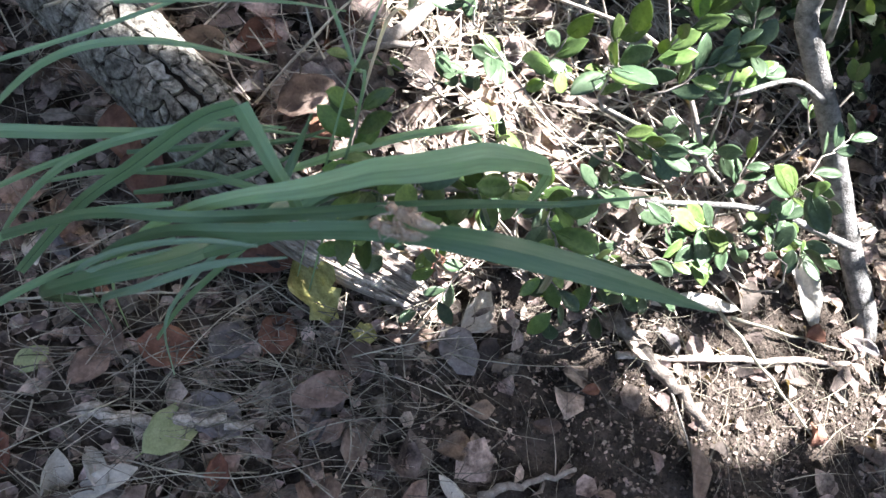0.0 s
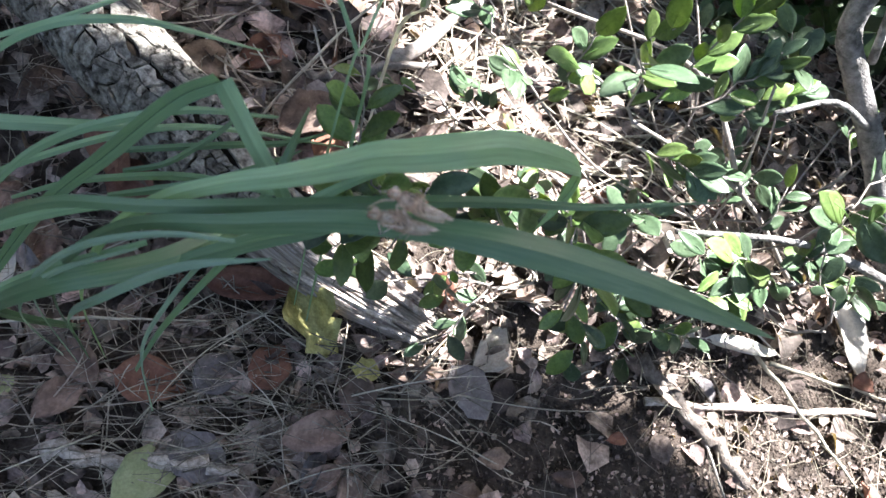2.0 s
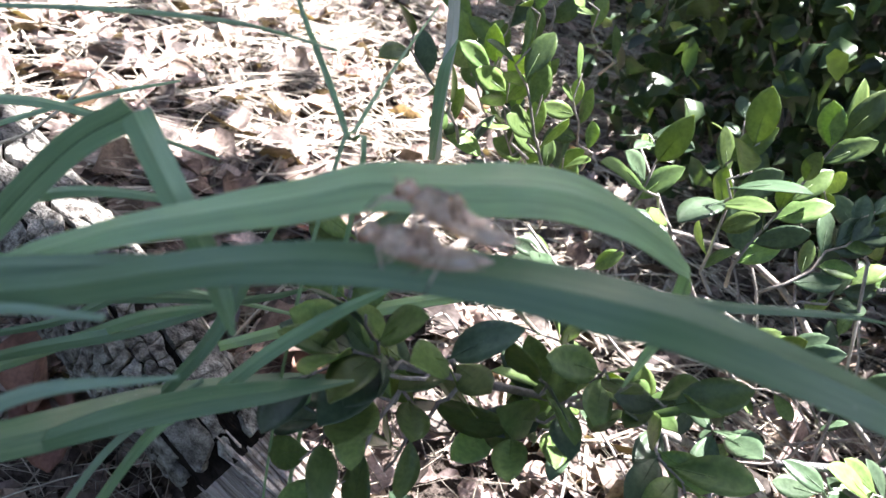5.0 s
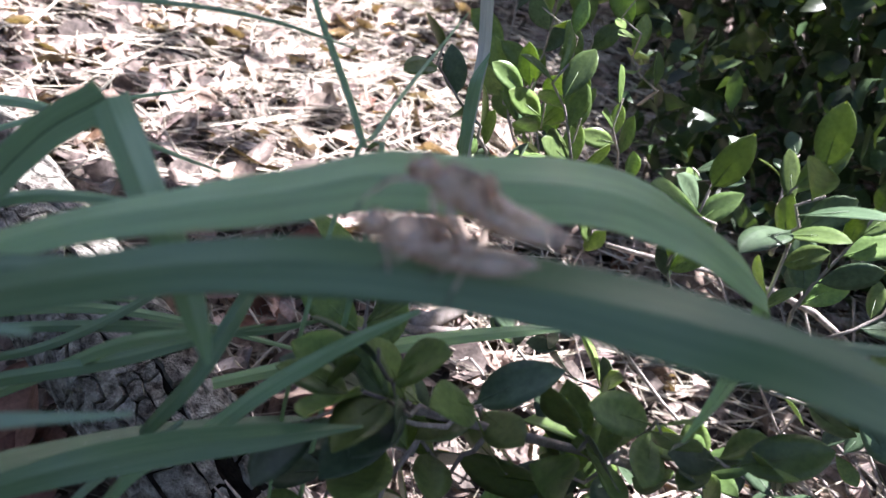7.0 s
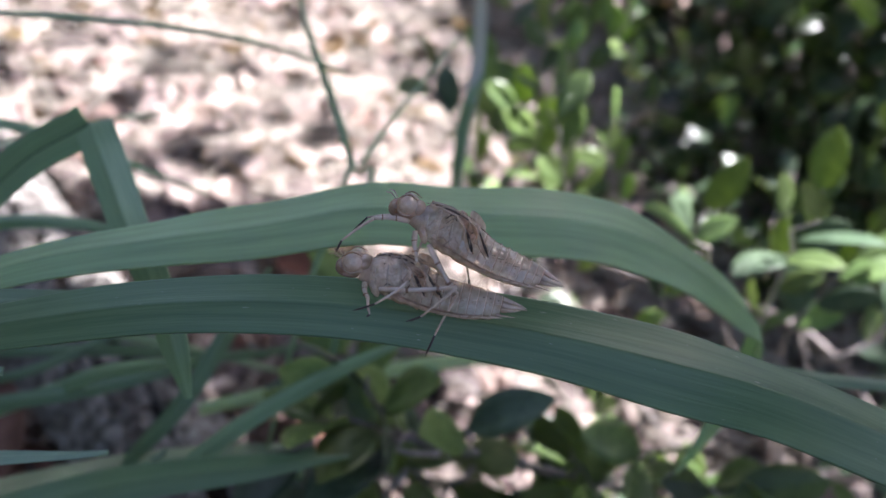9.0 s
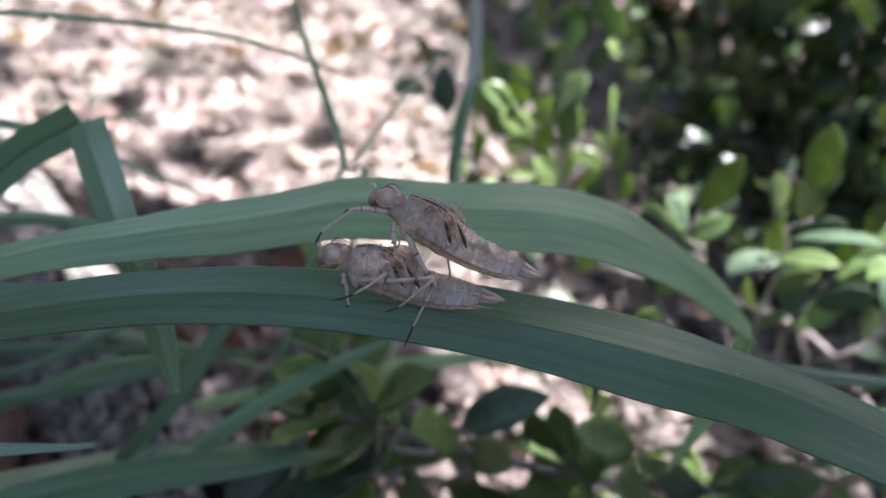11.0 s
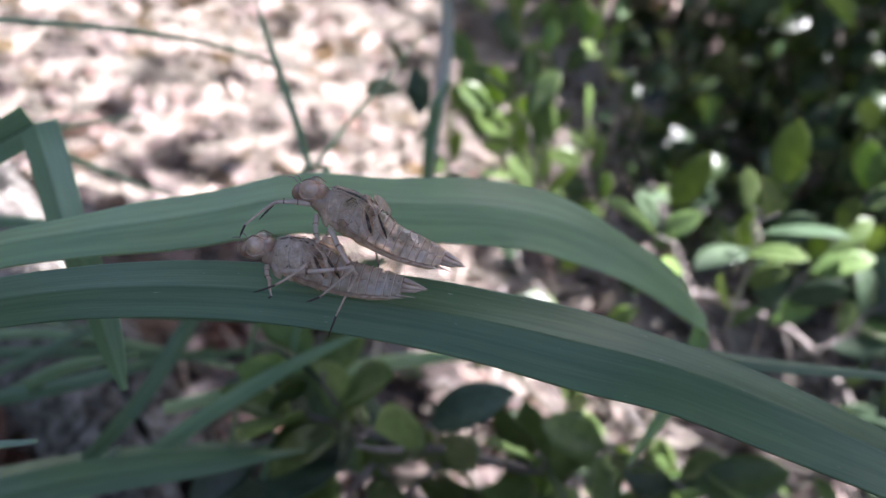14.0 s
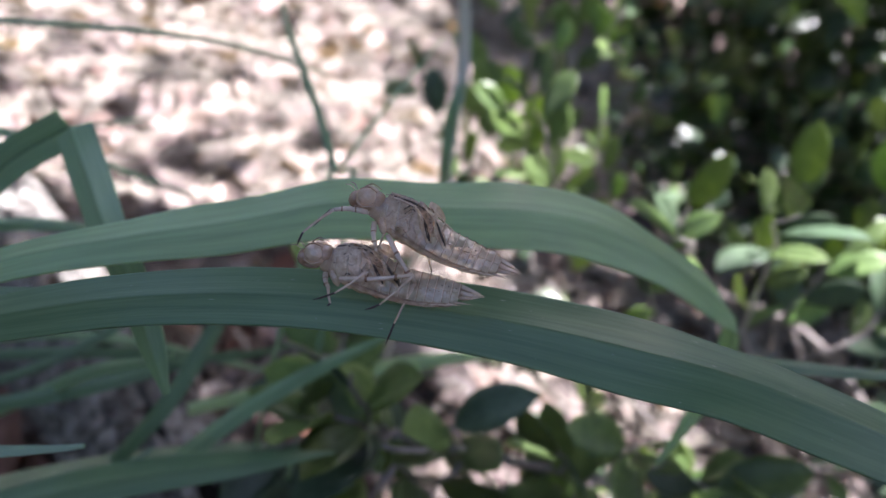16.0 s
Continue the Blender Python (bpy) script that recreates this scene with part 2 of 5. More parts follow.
def blade(pts, half, side, fold=0.25, n=48, thick=0.00025, fold_dir=1.0, wave=0.0):
    """A long grass blade: centre line, half widths, a side direction (or one per point), a folded midrib, and real thickness."""
    line = spline(pts, n)
    wide = spline([[h] for h in half], n)[:, 0]
    sides = spline(side, n) if hasattr(side[0], "__len__") else np.tile(np.array(side, float), (n + 1, 1))
    bm = bmesh.new()
    rows = []
    prof = (-1, -0.95, -0.5, -0.045, 0, 0.045, 0.5, 0.95, 1)
    for i in range(n + 1):
        t = Vector(line[min(i + 1, n)] - line[max(i - 1, 0)]).normalized()
        s = Vector(sides[i])
        s = (s - t * s.dot(t)).normalized()
        nrm = s.cross(t) * fold_dir
        w = max(wide[i], 0.0002)
        c = Vector(line[i])
        wob = wave * w * math.sin(i * 0.9) + wave * w * 0.6 * math.sin(i * 0.37 + 1)
        top, low = [], []
        for q in prof:
            up = fold * w * abs(q) ** 0.8 + (wob * q if abs(q) > 0.4 else 0)
            if abs(q) < 0.05:
                up -= 0.05 * w
            p = c + s * (w * q) + nrm * up
            top.append(bm.verts.new(p + nrm * thick))
            low.append(bm.verts.new(p - nrm * thick))
        rows.append((top, low))
    for (t0, l0), (t1, l1) in zip(rows[:-1], rows[1:]):
        for k in range(len(prof) - 1):
            f = bm.faces.new((t0[k], t0[k + 1], t1[k + 1], t1[k]))
            f.material_index = 1 if k in (3, 4) else 3 if k in (0, 7) else 0
            f = bm.faces.new((l0[k + 1], l0[k], l1[k], l1[k + 1]))
            f.material_index = 2
        for k, sgn in ((0, 1), (len(prof) - 1, -1)):
            f = bm.faces.new((t0[k], t1[k], l1[k], l0[k]) if sgn > 0 else (t0[k], l0[k], l1[k], t1[k]))
            f.material_index = 2
    bmesh.ops.recalc_face_normals(bm, faces=bm.faces)
    uv = bm.loops.layers.uv.new("uv")
    where = {}
    run = 0.0
    for i, (top, low) in enumerate(rows):
        run += float(np.linalg.norm(line[i] - line[max(i - 1, 0)])) * 60
        for k, q in enumerate(prof):
            where[top[k]] = where[low[k]] = (run, 0.5 + 0.5 * q)
    for f in bm.faces:
        for lp in f.loops:
            lp[uv].uv = where[lp.vert]
    return bm


def leaf_shape(length, width, curl=0.15, bend=0.2, blunt=1.0, n=7, ragged=0.0, thick=0.0003, fold=0.15, rnd=random):
    """An oval leaf along +x from its stalk at the origin, faces up, with a midrib fold."""
    bm = bmesh.new()
    rows = []
    prof = (-1, -0.55, 0, 0.55, 1)
    for i in range(n + 1):
        f = i / n
        w = width / 2 * max(0.03, math.sin(math.pi * f ** blunt) ** 0.6) if 0 < i < n else width * 0.03
        w *= 1 + ragged * (rnd.random() - 0.5)
        z = bend * length * (f * f) * -0.5
        row = []
        for q in prof:
            x = f * length + ragged * 0.3 * width * (rnd.random() - 0.5) * abs(q)
            zz = z + fold * w * abs(q) + curl * w * q * q * math.sin(3 * f + 0.5) + ragged * 0.1 * width * (rnd.random() - 0.5)
            row.append((x, q * w, zz))
        rows.append(row)
    top = [[bm.verts.new((x, y, z + thick)) for x, y, z in r] for r in rows]
    low = [[bm.verts.new((x, y, z - thick)) for x, y, z in r] for r in rows]
    for i in range(n):
        for k in range(4):
            bm.faces.new((top[i][k], top[i + 1][k], top[i + 1][k + 1], top[i][k + 1]))
            bm.faces.new((low[i][k], low[i][k + 1], low[i + 1][k + 1], low[i + 1][k]))
        for k in (0, 4):
            q = (top[i][k], low[i][k], low[i + 1][k], top[i + 1][k])
            bm.faces.new(q if k == 0 else q[::-1])
    return bm


def ground_z(x, y):
    p = Vector((x, y, 0))
    near = 1.0 if abs(x) < 3 and abs(y) < 4 else 0.3
    return near * (0.018 * noise.noise(p * 4) + 0.006 * noise.noise(p * 14) + 0.003 * noise.noise(p * 45))


def aim(place, way, up=(0, 0, 1), roll=0.0):
    """A pose at place whose x axis runs along way and whose z axis leans to up."""
    x = Vector(way).normalized()
    u = Vector(up)
    y = u.cross(x)
    if y.length < 1e-4:
        y = Vector((0, 1, 0)).cross(x)
    y.normalize()
    z = x.cross(y)
    m = Matrix((x, y, z)).transposed().to_4x4()
    m.translation = place
    return m @ pose(0, 0, 0, roll, 0, 0)


# ---- ground ----
def build_ground():
    def axis(lo, hi, fine_lo, fine_hi, step, coarse):
        mid = list(np.arange(fine_lo, fine_hi + step / 2, step))
        left = [lo] + [fine_lo - coarse * 1.8 ** k for k in range(9, -1, -1) if fine_lo - coarse * 1.8 ** k > lo]
        right = [fine_hi + coarse * 1.8 ** k for k in range(10) if fine_hi + coarse * 1.8 ** k < hi] + [hi]
        return left + mid + right
    xs, ys = axis(-60, 60, -1.2, 1.5, 0.014, 0.05), axis(-60, 60, -0.2, 2.3, 0.014, 0.05)
    verts = [(x, y, ground_z(x, y)) for y in ys for x in xs]
    w = len(xs)
    faces = [(j * w + i, j * w + i + 1, (j + 1) * w + i + 1, (j + 1) * w + i) for j in range(len(ys) - 1) for i in range(w - 1)]
    me = bpy.data.meshes.new("ground")
    me.from_pydata(verts, [], faces)
    me.polygons.foreach_set("use_smooth", [True] * len(me.polygons))
    me.materials.append(SOIL)
    ob = tagged(new("ground", me), "dry sandy brown forest soil", "ground", kind="structure")
    return ob


build_ground()


# ---- the reed plant with its long blades ----
def build_reed():
    plant = tagged(new("reed_plant"), "green reed plant with long arching strap leaves rising from the litter", "plant")
    plant.location = (-0.2, 0.3, 0)
    inv = Matrix.Translation((0.2, -0.3, 0))
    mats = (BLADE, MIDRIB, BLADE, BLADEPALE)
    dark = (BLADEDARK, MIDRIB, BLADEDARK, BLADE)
    light = (BLADELIT, BLADELINE, BLADELIT, BLADEPALE)
    pale = (BLADE, BLADE, BLADEPALE, BLADEPALE)

    def leaf(pts, half, side, label="", m=mats, **k):
        bm = blade(pts, half, side, **k)
        bm.transform(inv)
        return part("blade", bm, m, plant, label)

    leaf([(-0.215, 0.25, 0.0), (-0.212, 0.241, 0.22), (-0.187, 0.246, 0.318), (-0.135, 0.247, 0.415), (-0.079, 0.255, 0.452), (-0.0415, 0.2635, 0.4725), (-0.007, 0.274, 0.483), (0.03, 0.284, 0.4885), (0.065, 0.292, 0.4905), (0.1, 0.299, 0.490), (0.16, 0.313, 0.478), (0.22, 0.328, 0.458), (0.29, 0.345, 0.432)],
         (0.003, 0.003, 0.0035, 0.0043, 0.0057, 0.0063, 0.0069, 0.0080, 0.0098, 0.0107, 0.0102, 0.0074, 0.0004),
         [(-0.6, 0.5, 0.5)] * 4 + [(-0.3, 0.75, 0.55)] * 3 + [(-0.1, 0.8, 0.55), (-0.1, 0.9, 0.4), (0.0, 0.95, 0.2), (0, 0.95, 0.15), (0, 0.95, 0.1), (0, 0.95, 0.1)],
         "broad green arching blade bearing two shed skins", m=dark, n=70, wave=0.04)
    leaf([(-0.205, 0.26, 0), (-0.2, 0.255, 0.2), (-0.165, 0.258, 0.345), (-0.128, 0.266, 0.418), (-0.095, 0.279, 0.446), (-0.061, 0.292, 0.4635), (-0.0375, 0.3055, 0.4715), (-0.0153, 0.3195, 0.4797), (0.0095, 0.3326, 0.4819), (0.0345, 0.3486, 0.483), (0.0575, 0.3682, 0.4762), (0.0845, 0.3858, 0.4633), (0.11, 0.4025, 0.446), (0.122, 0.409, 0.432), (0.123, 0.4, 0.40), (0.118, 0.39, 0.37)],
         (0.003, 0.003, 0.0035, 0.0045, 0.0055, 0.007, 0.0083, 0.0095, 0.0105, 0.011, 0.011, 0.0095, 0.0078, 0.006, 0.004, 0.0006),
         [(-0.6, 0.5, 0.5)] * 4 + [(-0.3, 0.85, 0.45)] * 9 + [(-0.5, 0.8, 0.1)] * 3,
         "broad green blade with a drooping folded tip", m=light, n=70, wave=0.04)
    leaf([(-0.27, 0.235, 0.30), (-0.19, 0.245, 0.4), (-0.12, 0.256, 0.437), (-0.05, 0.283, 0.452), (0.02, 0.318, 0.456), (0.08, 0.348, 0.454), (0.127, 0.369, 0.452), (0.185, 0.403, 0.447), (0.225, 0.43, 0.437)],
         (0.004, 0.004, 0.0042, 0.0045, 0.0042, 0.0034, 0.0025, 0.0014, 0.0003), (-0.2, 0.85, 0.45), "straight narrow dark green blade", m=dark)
    leaf([(-0.30, 0.25, 0.13), (-0.238, 0.288, 0.275), (-0.193, 0.312, 0.35), (-0.149, 0.334, 0.423), (-0.122, 0.343, 0.452)], (0.005, 0.0055, 0.0062, 0.0066, 0.0066), (0.984, 0.015, -0.177), "green blade snapped over into a sharp fold", fold=0.12)
    leaf([(-0.121, 0.343, 0.452), (-0.112, 0.336, 0.449), (-0.097, 0.323, 0.448), (-0.081, 0.309, 0.447), (-0.065, 0.2985, 0.441), (-0.053, 0.291, 0.430), (-0.045, 0.288, 0.416)], (0.0066, 0.0066, 0.0062, 0.0056, 0.0048, 0.004, 0.001), (0.71, 0.464, 0.532), fold=0.3)
    leaf([(-0.24, 0.28, 0.0), (-0.25, 0.22, 0.2), (-0.19, 0.22, 0.32), (-0.128, 0.267, 0.325), (-0.091, 0.328, 0.304), (-0.048, 0.372, 0.294), (-0.02, 0.4, 0.285)], (0.003, 0.005, 0.0075, 0.009, 0.0085, 0.006, 0.0005), (-0.6, 0.7, 0.3), m=dark, wave=0.05)
    leaf([(-0.17, 0.25, 0.0), (-0.14, 0.275, 0.14), (-0.09, 0.304, 0.298), (-0.07, 0.327, 0.317), (-0.051, 0.347, 0.342), (-0.028, 0.362, 0.368), (-0.002, 0.372, 0.395)], (0.002, 0.003, 0.0033, 0.004, 0.004, 0.0034, 0.001), (-0.7, 0.6, 0.2))
    leaf([(-0.23, 0.26, 0.0), (-0.2, 0.235, 0.2), (-0.15, 0.225, 0.33), (-0.1, 0.24, 0.4), (-0.05, 0.26, 0.42)], (0.002, 0.003, 0.0035, 0.003, 0.0006), (-0.4, 0.7, 0.3), m=pale)
    leaf([(-0.215, 0.235, 0.05), (-0.222, 0.232, 0.2), (-0.205, 0.228, 0.3), (-0.16, 0.232, 0.39), (-0.11, 0.242, 0.435), (-0.07, 0.25, 0.447)], (0.0015, 0.002, 0.0024, 0.0024, 0.002, 0.001), (-0.6, 0.4, 0.5), "pale green blade curving up", m=(BLADEPALE,) * 4)
    leaf([(-0.235, 0.24, 0.03), (-0.235, 0.225, 0.18), (-0.215, 0.222, 0.27), (-0.18, 0.228, 0.34), (-0.13, 0.245, 0.39)], (0.0012, 0.0016, 0.002, 0.002, 0.0008), (-0.6, 0.4, 0.5), m=(BLADEPALE,) * 4)
    leaf([(-0.13, 0.22, 0.03), (-0.15, 0.25, 0.12), (-0.135, 0.28, 0.2), (-0.107, 0.3, 0.284), (-0.07, 0.32, 0.34)], (0.0016, 0.002, 0.0024, 0.002, 0.001), (-0.7, 0.5, 0.3), m=(BLADEPALE,) * 4)
    leaf([(-0.36, 0.37, 0.05), (-0.28, 0.37, 0.15), (-0.203, 0.362, 0.236), (-0.152, 0.35, 0.296), (-0.105, 0.33, 0.355), (-0.06, 0.315, 0.40)], (0.002, 0.003, 0.0035, 0.0035, 0.003, 0.001), (-0.4, 0.7, 0.4))
    leaf([(-0.34, 0.24, 0.05), (-0.30, 0.26, 0.22), (-0.24, 0.30, 0.34), (-0.16, 0.34, 0.395), (-0.09, 0.37, 0.40)], (0.002, 0.003, 0.0035, 0.003, 0.001), (-0.4, 0.7, 0.4))
    leaf([(-0.092, 0.383, 0.288), (-0.047, 0.422, 0.297), (0.001, 0.459, 0.307), (0.049, 0.489, 0.316), (0.092, 0.512, 0.325)], (0.003, 0.0042, 0.0042, 0.003, 0.0004), (-0.3, 0.85, 0.45), "pale green pointed blade behind the broad one", m=light)
    return plant


build_reed()


# ---- the fallen log ----
def build_log():
    line = spline([(-0.66, 0.70, 0.155), (-0.40, 0.580, 0.130), (-0.175, 0.474, 0.112), (-0.045, 0.436, 0.066), (0.115, 0.428, 0.012)], 80)
    run = np.concatenate([[0], np.cumsum(np.linalg.norm(np.diff(line, axis=0), axis=1))])
    L = float(run[-1])
    base = Vector(line[0])
    log = tagged(new("fallen_log"), "fallen log with cracked grey bark and a bleached broken end", "log")
    log.location = base

    def spot(x, r, th):
        """A point x metres along the log, r from its axis, th round it (90 degrees is up)."""
        p = Vector([float(np.interp(x, run, line[:, k])) for k in range(3)])
        q = Vector([float(np.interp(x + 0.01, run, line[:, k]) - np.interp(x - 0.01, run, line[:, k])) for k in range(3)]).normalized()
        side = Vector((0, 0, 1)).cross(q).normalized()
        up = q.cross(side)
        return p + (q * (x - min(max(x, 0), L))) + side * (r * math.cos(th)) + up * (r * math.sin(th)) - base

    def girth(x):
        return float(np.interp(x / L, [0, 0.55, 0.75, 1.0], [0.058, 0.052, 0.043, 0.026]))

    bark_end = 0.73
    bm = bmesh.new()
    n, sides = 80, 110
    rings = []
    for i in range(n + 1):
        f = i / n
        ring = []
        for k in range(sides):
            th = k * math.tau / sides
            c, s = math.cos(th), math.sin(th)
            r = girth(f * L) - (0.005 if f < bark_end else 0.0)
            r *= 1 + 0.10 * noise.noise(Vector((f * 6, c * 1.5, s * 1.5)))
            if f > bark_end - 0.08:
                r *= 1 + 0.18 * noise.noise(Vector((f * 4, c * 7, s * 7))) + 0.16 * noise.noise(Vector((f * 5, c * 16, s * 16))) + 0.10 * noise.noise(Vector((f * 9, c * 34, s * 34)))
            x = f * L + (0.05 * noise.noise(Vector((c * 3, s * 3, 5))) + 0.03 * noise.noise(Vector((c * 11, s * 11, 5))) if i == n else 0)
            ring.append(bm.verts.new(spot(x, r, th)))
        rings.append(ring)
    for i in range(n):
        for k in range(sides):
            f = bm.faces.new((rings[i][k], rings[i][(k + 1) % sides], rings[i + 1][(k + 1) % sides], rings[i + 1][k]))
            f.material_index = 0 if i < n * bark_end else 1
    bm.faces.new(rings[0][::-1])
    bm.faces.new(rings[-1]).material_index = 1
    uv = bm.loops.layers.uv.new("uv")
    where = {v: (i / n * L * 100, k / sides * 30) for i, ring in enumerate(rings) for k, v in enumerate(ring)}
    for f in bm.faces:
        for lp in f.loops:
            lp[uv].uv = where[lp.vert]
    part("core", bm, (BARKDARK, DEADWOOD), log)
    # bark plates between the cracks, in uneven strips along the log
    rnd = random.Random(5)
    th = -0.7
    while th < math.pi + 0.6:
        dth = rnd.uniform(0.20, 0.52)
        x = rnd.uniform(-0.03, 0.0)
        stop = L * rnd.uniform(bark_end - 0.05, bark_end + 0.02)
        seam = rnd.choice((0.0, 0.0, 0.05, 0.09))
        while x < stop:
            step = rnd.choice((0.010, 0.015, 0.022, 0.032)) * rnd.uniform(0.8, 1.25)
            halves = ((0.0, 0.5), (0.5, 1.0)) if dth > 0.36 and rnd.random() < 0.4 else ((0.0, 1.0),)
            for lo_v, hi_v in halves:
                if rnd.random() > 0.995:
                    continue
                rr = girth(x)
                hgt = rnd.uniform(-0.0008, 0.0022)
                bm = bmesh.new()
                gap = rnd.choice((0.0003, 0.0005, 0.0008, 0.0014))
                outline = []
                for q in range(4):
                    for s in (0.02, 0.35, 0.68):
                        u, v = ((s, 0), (1, s), (1 - s, 1), (0, 1 - s))[q]
                        ex, et = x + step * u, th + seam + (dth - seam) * (lo_v + (hi_v - lo_v) * v)
                        ex += 0.009 * noise.noise(Vector((ex * 45, et * 3.2, 8.1))) + 0.003 * noise.noise(Vector((ex * 230, et * 13, 2.7)))
                        et += 0.22 * noise.noise(Vector((ex * 40, et * 2.2, 3.3))) + 0.09 * noise.noise(Vector((ex * 210, et * 6, 1.3)))
                        outline.append((ex, et))
                cx = sum(p[0] for p in outline) / 12
                ct = sum(p[1] for p in outline) / 12
                size = max(step, dth * (hi_v - lo_v) * rr)
                tilt = rnd.uniform(-0.05, 0.05)
                loops = []
                for k, drop in ((1 - 2 * gap / size, None), (1.0 - 2 * gap / size, 0.3), (0.94 - 2 * gap / size, 1.0), (0.5, 1.0)):
                    ring = []
                    for u, v in outline:
                        u, v = cx + (u - cx) * k, ct + (v - ct) * k
                        h = rr - 0.008 if drop is None else rr + hgt * drop - 0.0012 * (1 - drop) + tilt * (u - cx) + 0.0016 * noise.noise(Vector((u * 150, v * 9, 4.4))) + rnd.uniform(-0.0003, 0.0003)
                        ring.append(bm.verts.new(spot(u, h, v)))
                    loops.append(ring)
                for lo, hi in zip(loops[:-1], loops[1:]):
                    for k in range(12):
                        bm.faces.new((lo[k], lo[(k + 1) % 12], hi[(k + 1) % 12], hi[k]))
                hub = bm.verts.new(spot(cx, rr + hgt, ct))
                for k in range(12):
                    bm.faces.new((loops[-1][k], loops[-1][(k + 1) % 12], hub))
                bmesh.ops.recalc_face_normals(bm, faces=bm.faces)
                part("bark_plate", bm, BARK, log, smooth=False)
            x += step
        th += dth
    # splinters along the bleached end
    for k in range(120):
        th = rnd.uniform(0.0, math.pi)
        s = rnd.uniform(bark_end - 0.02, 0.95)
        ln = rnd.uniform(0.03, 0.13)
        lean = rnd.uniform(-0.05, 0.05)
        lift = rnd.uniform(-0.002, 0.003)
        pts = [spot(s * L + ln * j / 4, girth(s * L + ln * j / 4) * 1.02 + lift, th + lean * j) for j in range(5)]
        bm = tube(bmesh.new(), pts, [v * rnd.uniform(0.4, 1.0) for v in (0.001, 0.003, 0.0036, 0.0028, 0.0005)], 5, 0.5)
        part("splinter", bm, SPLINTER, log, smooth=False)
    return log


build_log()


# ---- fallen leaves that can be told apart ----
CLEAR = []


def fallen(name_label, place, turn, length, width, material, tilt=(0, 0), curl=0.5, bend=0.1, ragged=0.12, seed=1, blunt=0.9, z=0.006):
    rnd = random.Random(seed)
    bm = leaf_shape(length, width, curl, bend, blunt, 9, ragged, 0.0003, 0.1, rnd)
    bm.transform(Matrix.Translation((-length / 2, 0, 0)))
    tube(bm, [(-length / 2 - length * 0.12, 0, 0.001), (-length / 2, 0, 0), (length * 0.3, 0, 0.0005 - bend * length * 0.25)], [0.0009, 0.0009, 0.0003], 4)
    ob = new("fallen_leaf", mesh_of("fallen_leaf", bm, material))
    CLEAR.append((place[0], place[1], length * 0.55))
    ob.matrix_world = pose(place[0], place[1], ground_z(*place) + z + 0.008, tilt[0], tilt[1], turn)
    return tagged(ob, name_label, "leaf", "leaves on the ground")


fallen("large curled yellow leaf with dark holes on the litter", (-0.012, 0.37), -35, 0.105, 0.05, YELLOWLEAF, (10, 8), 1.7, 0.35, 0.75, 3, 0.8, 0.018)
fallen("purplish grey flat dead leaf on the soil", (0.19, 0.372), -35, 0.075, 0.052, GREYLEAF, (3, 4), 0.3, 0.1, 0.2, 4)
fallen("crumpled whitish dead leaf on straw", (0.197, 0.432), 70, 0.08, 0.04, PALELEAF, (10, 0), 1.2, 0.2, 0.5, 5, z=0.012)
fallen("long rust red leaf beside the log", (-0.095, 0.39), 20, 0.11, 0.04, RUSTLEAF, (18, 0), 1.0, 0.0, 0.06, 6, z=0.012)
fallen("small yellow leaf scrap", (0.063, 0.345), 10, 0.035, 0.028, YELLOWLEAF, (0, 5), 0.6, 0.1, 0.35, 7)
fallen("tan dry leaf rolled along its length", (0.122, 0.368), 22, 0.07, 0.022, DRYLEAF, (25, 0), 1.2, 0.0, 0.1, 8)
fallen("grey brown rounded dead leaf", (0.064, 0.313), -50, 0.052, 0.042, DRYLEAF, (4, 4), 0.4, 0.1, 0.2, 9)
fallen("dull green fallen leaf", (-0.107, 0.167), 62, 0.085, 0.05, GREENFALLEN, (8, 14), 0.6, 0.2, 0.15, 10, z=0.012)
fallen("yellow green oval fallen leaf", (-0.28, 0.188), 60, 0.04, 0.028, GREENFALLEN, (0, 0), 0.2, 0.1, 0.05, 11)
fallen("long bleached dry leaf on the soil", (0.535, 0.578), 12, 0.115, 0.024, PALELEAF, (0, 0), 0.5, 0.05, 0.08, 12, z=0.01)
fallen("short bleached leaf scrap", (0.46, 0.557), 50, 0.045, 0.024, PALELEAF, (0, 6), 0.5, 0.1, 0.3, 13)
fallen("curled tan leaf with a dark edge", (0.336, 0.322), 12, 0.045, 0.022, DRYLEAF, (15, 0), 1.2, 0.1, 0.2, 14)
fallen("cupped brown dead leaf", (0.216, 0.253), 30, 0.05, 0.034, DRYLEAF, (6, 6), 1.4, 0.1, 0.25, 15)
fallen("small rust red leaf on soil", (0.387, 0.389), 25, 0.03, 0.017, RUSTLEAF, (0, 0), 0.8, 0.1, 0.1, 16)
fallen("pale grey broad dead leaf", (-0.115, 0.665), 15, 0.085, 0.055, GREYLEAF, (0, 5), 0.4, 0.1, 0.2, 17, z=0.012)
fallen("grey dead leaf in the shade", (-0.087, 0.283), 60, 0.06, 0.045, GREYLEAF, (0, 5), 0.3, 0.1, 0.2, 18)
fallen("rust brown dead leaf in the shade", (-0.148, 0.25), 10, 0.075, 0.05, RUSTLEAF, (5, 5), 0.5, 0.1, 0.2, 19)
fallen("dark rust dead leaf", (-0.039, 0.312), 80, 0.06, 0.045, RUSTLEAF, (5, 0), 0.5, 0.1, 0.2, 20)
fallen("grey lilac dead leaf", (-0.07, 0.196), -20, 0.075, 0.05, GREYLEAF, (4, 6), 0.4, 0.1, 0.3, 21)
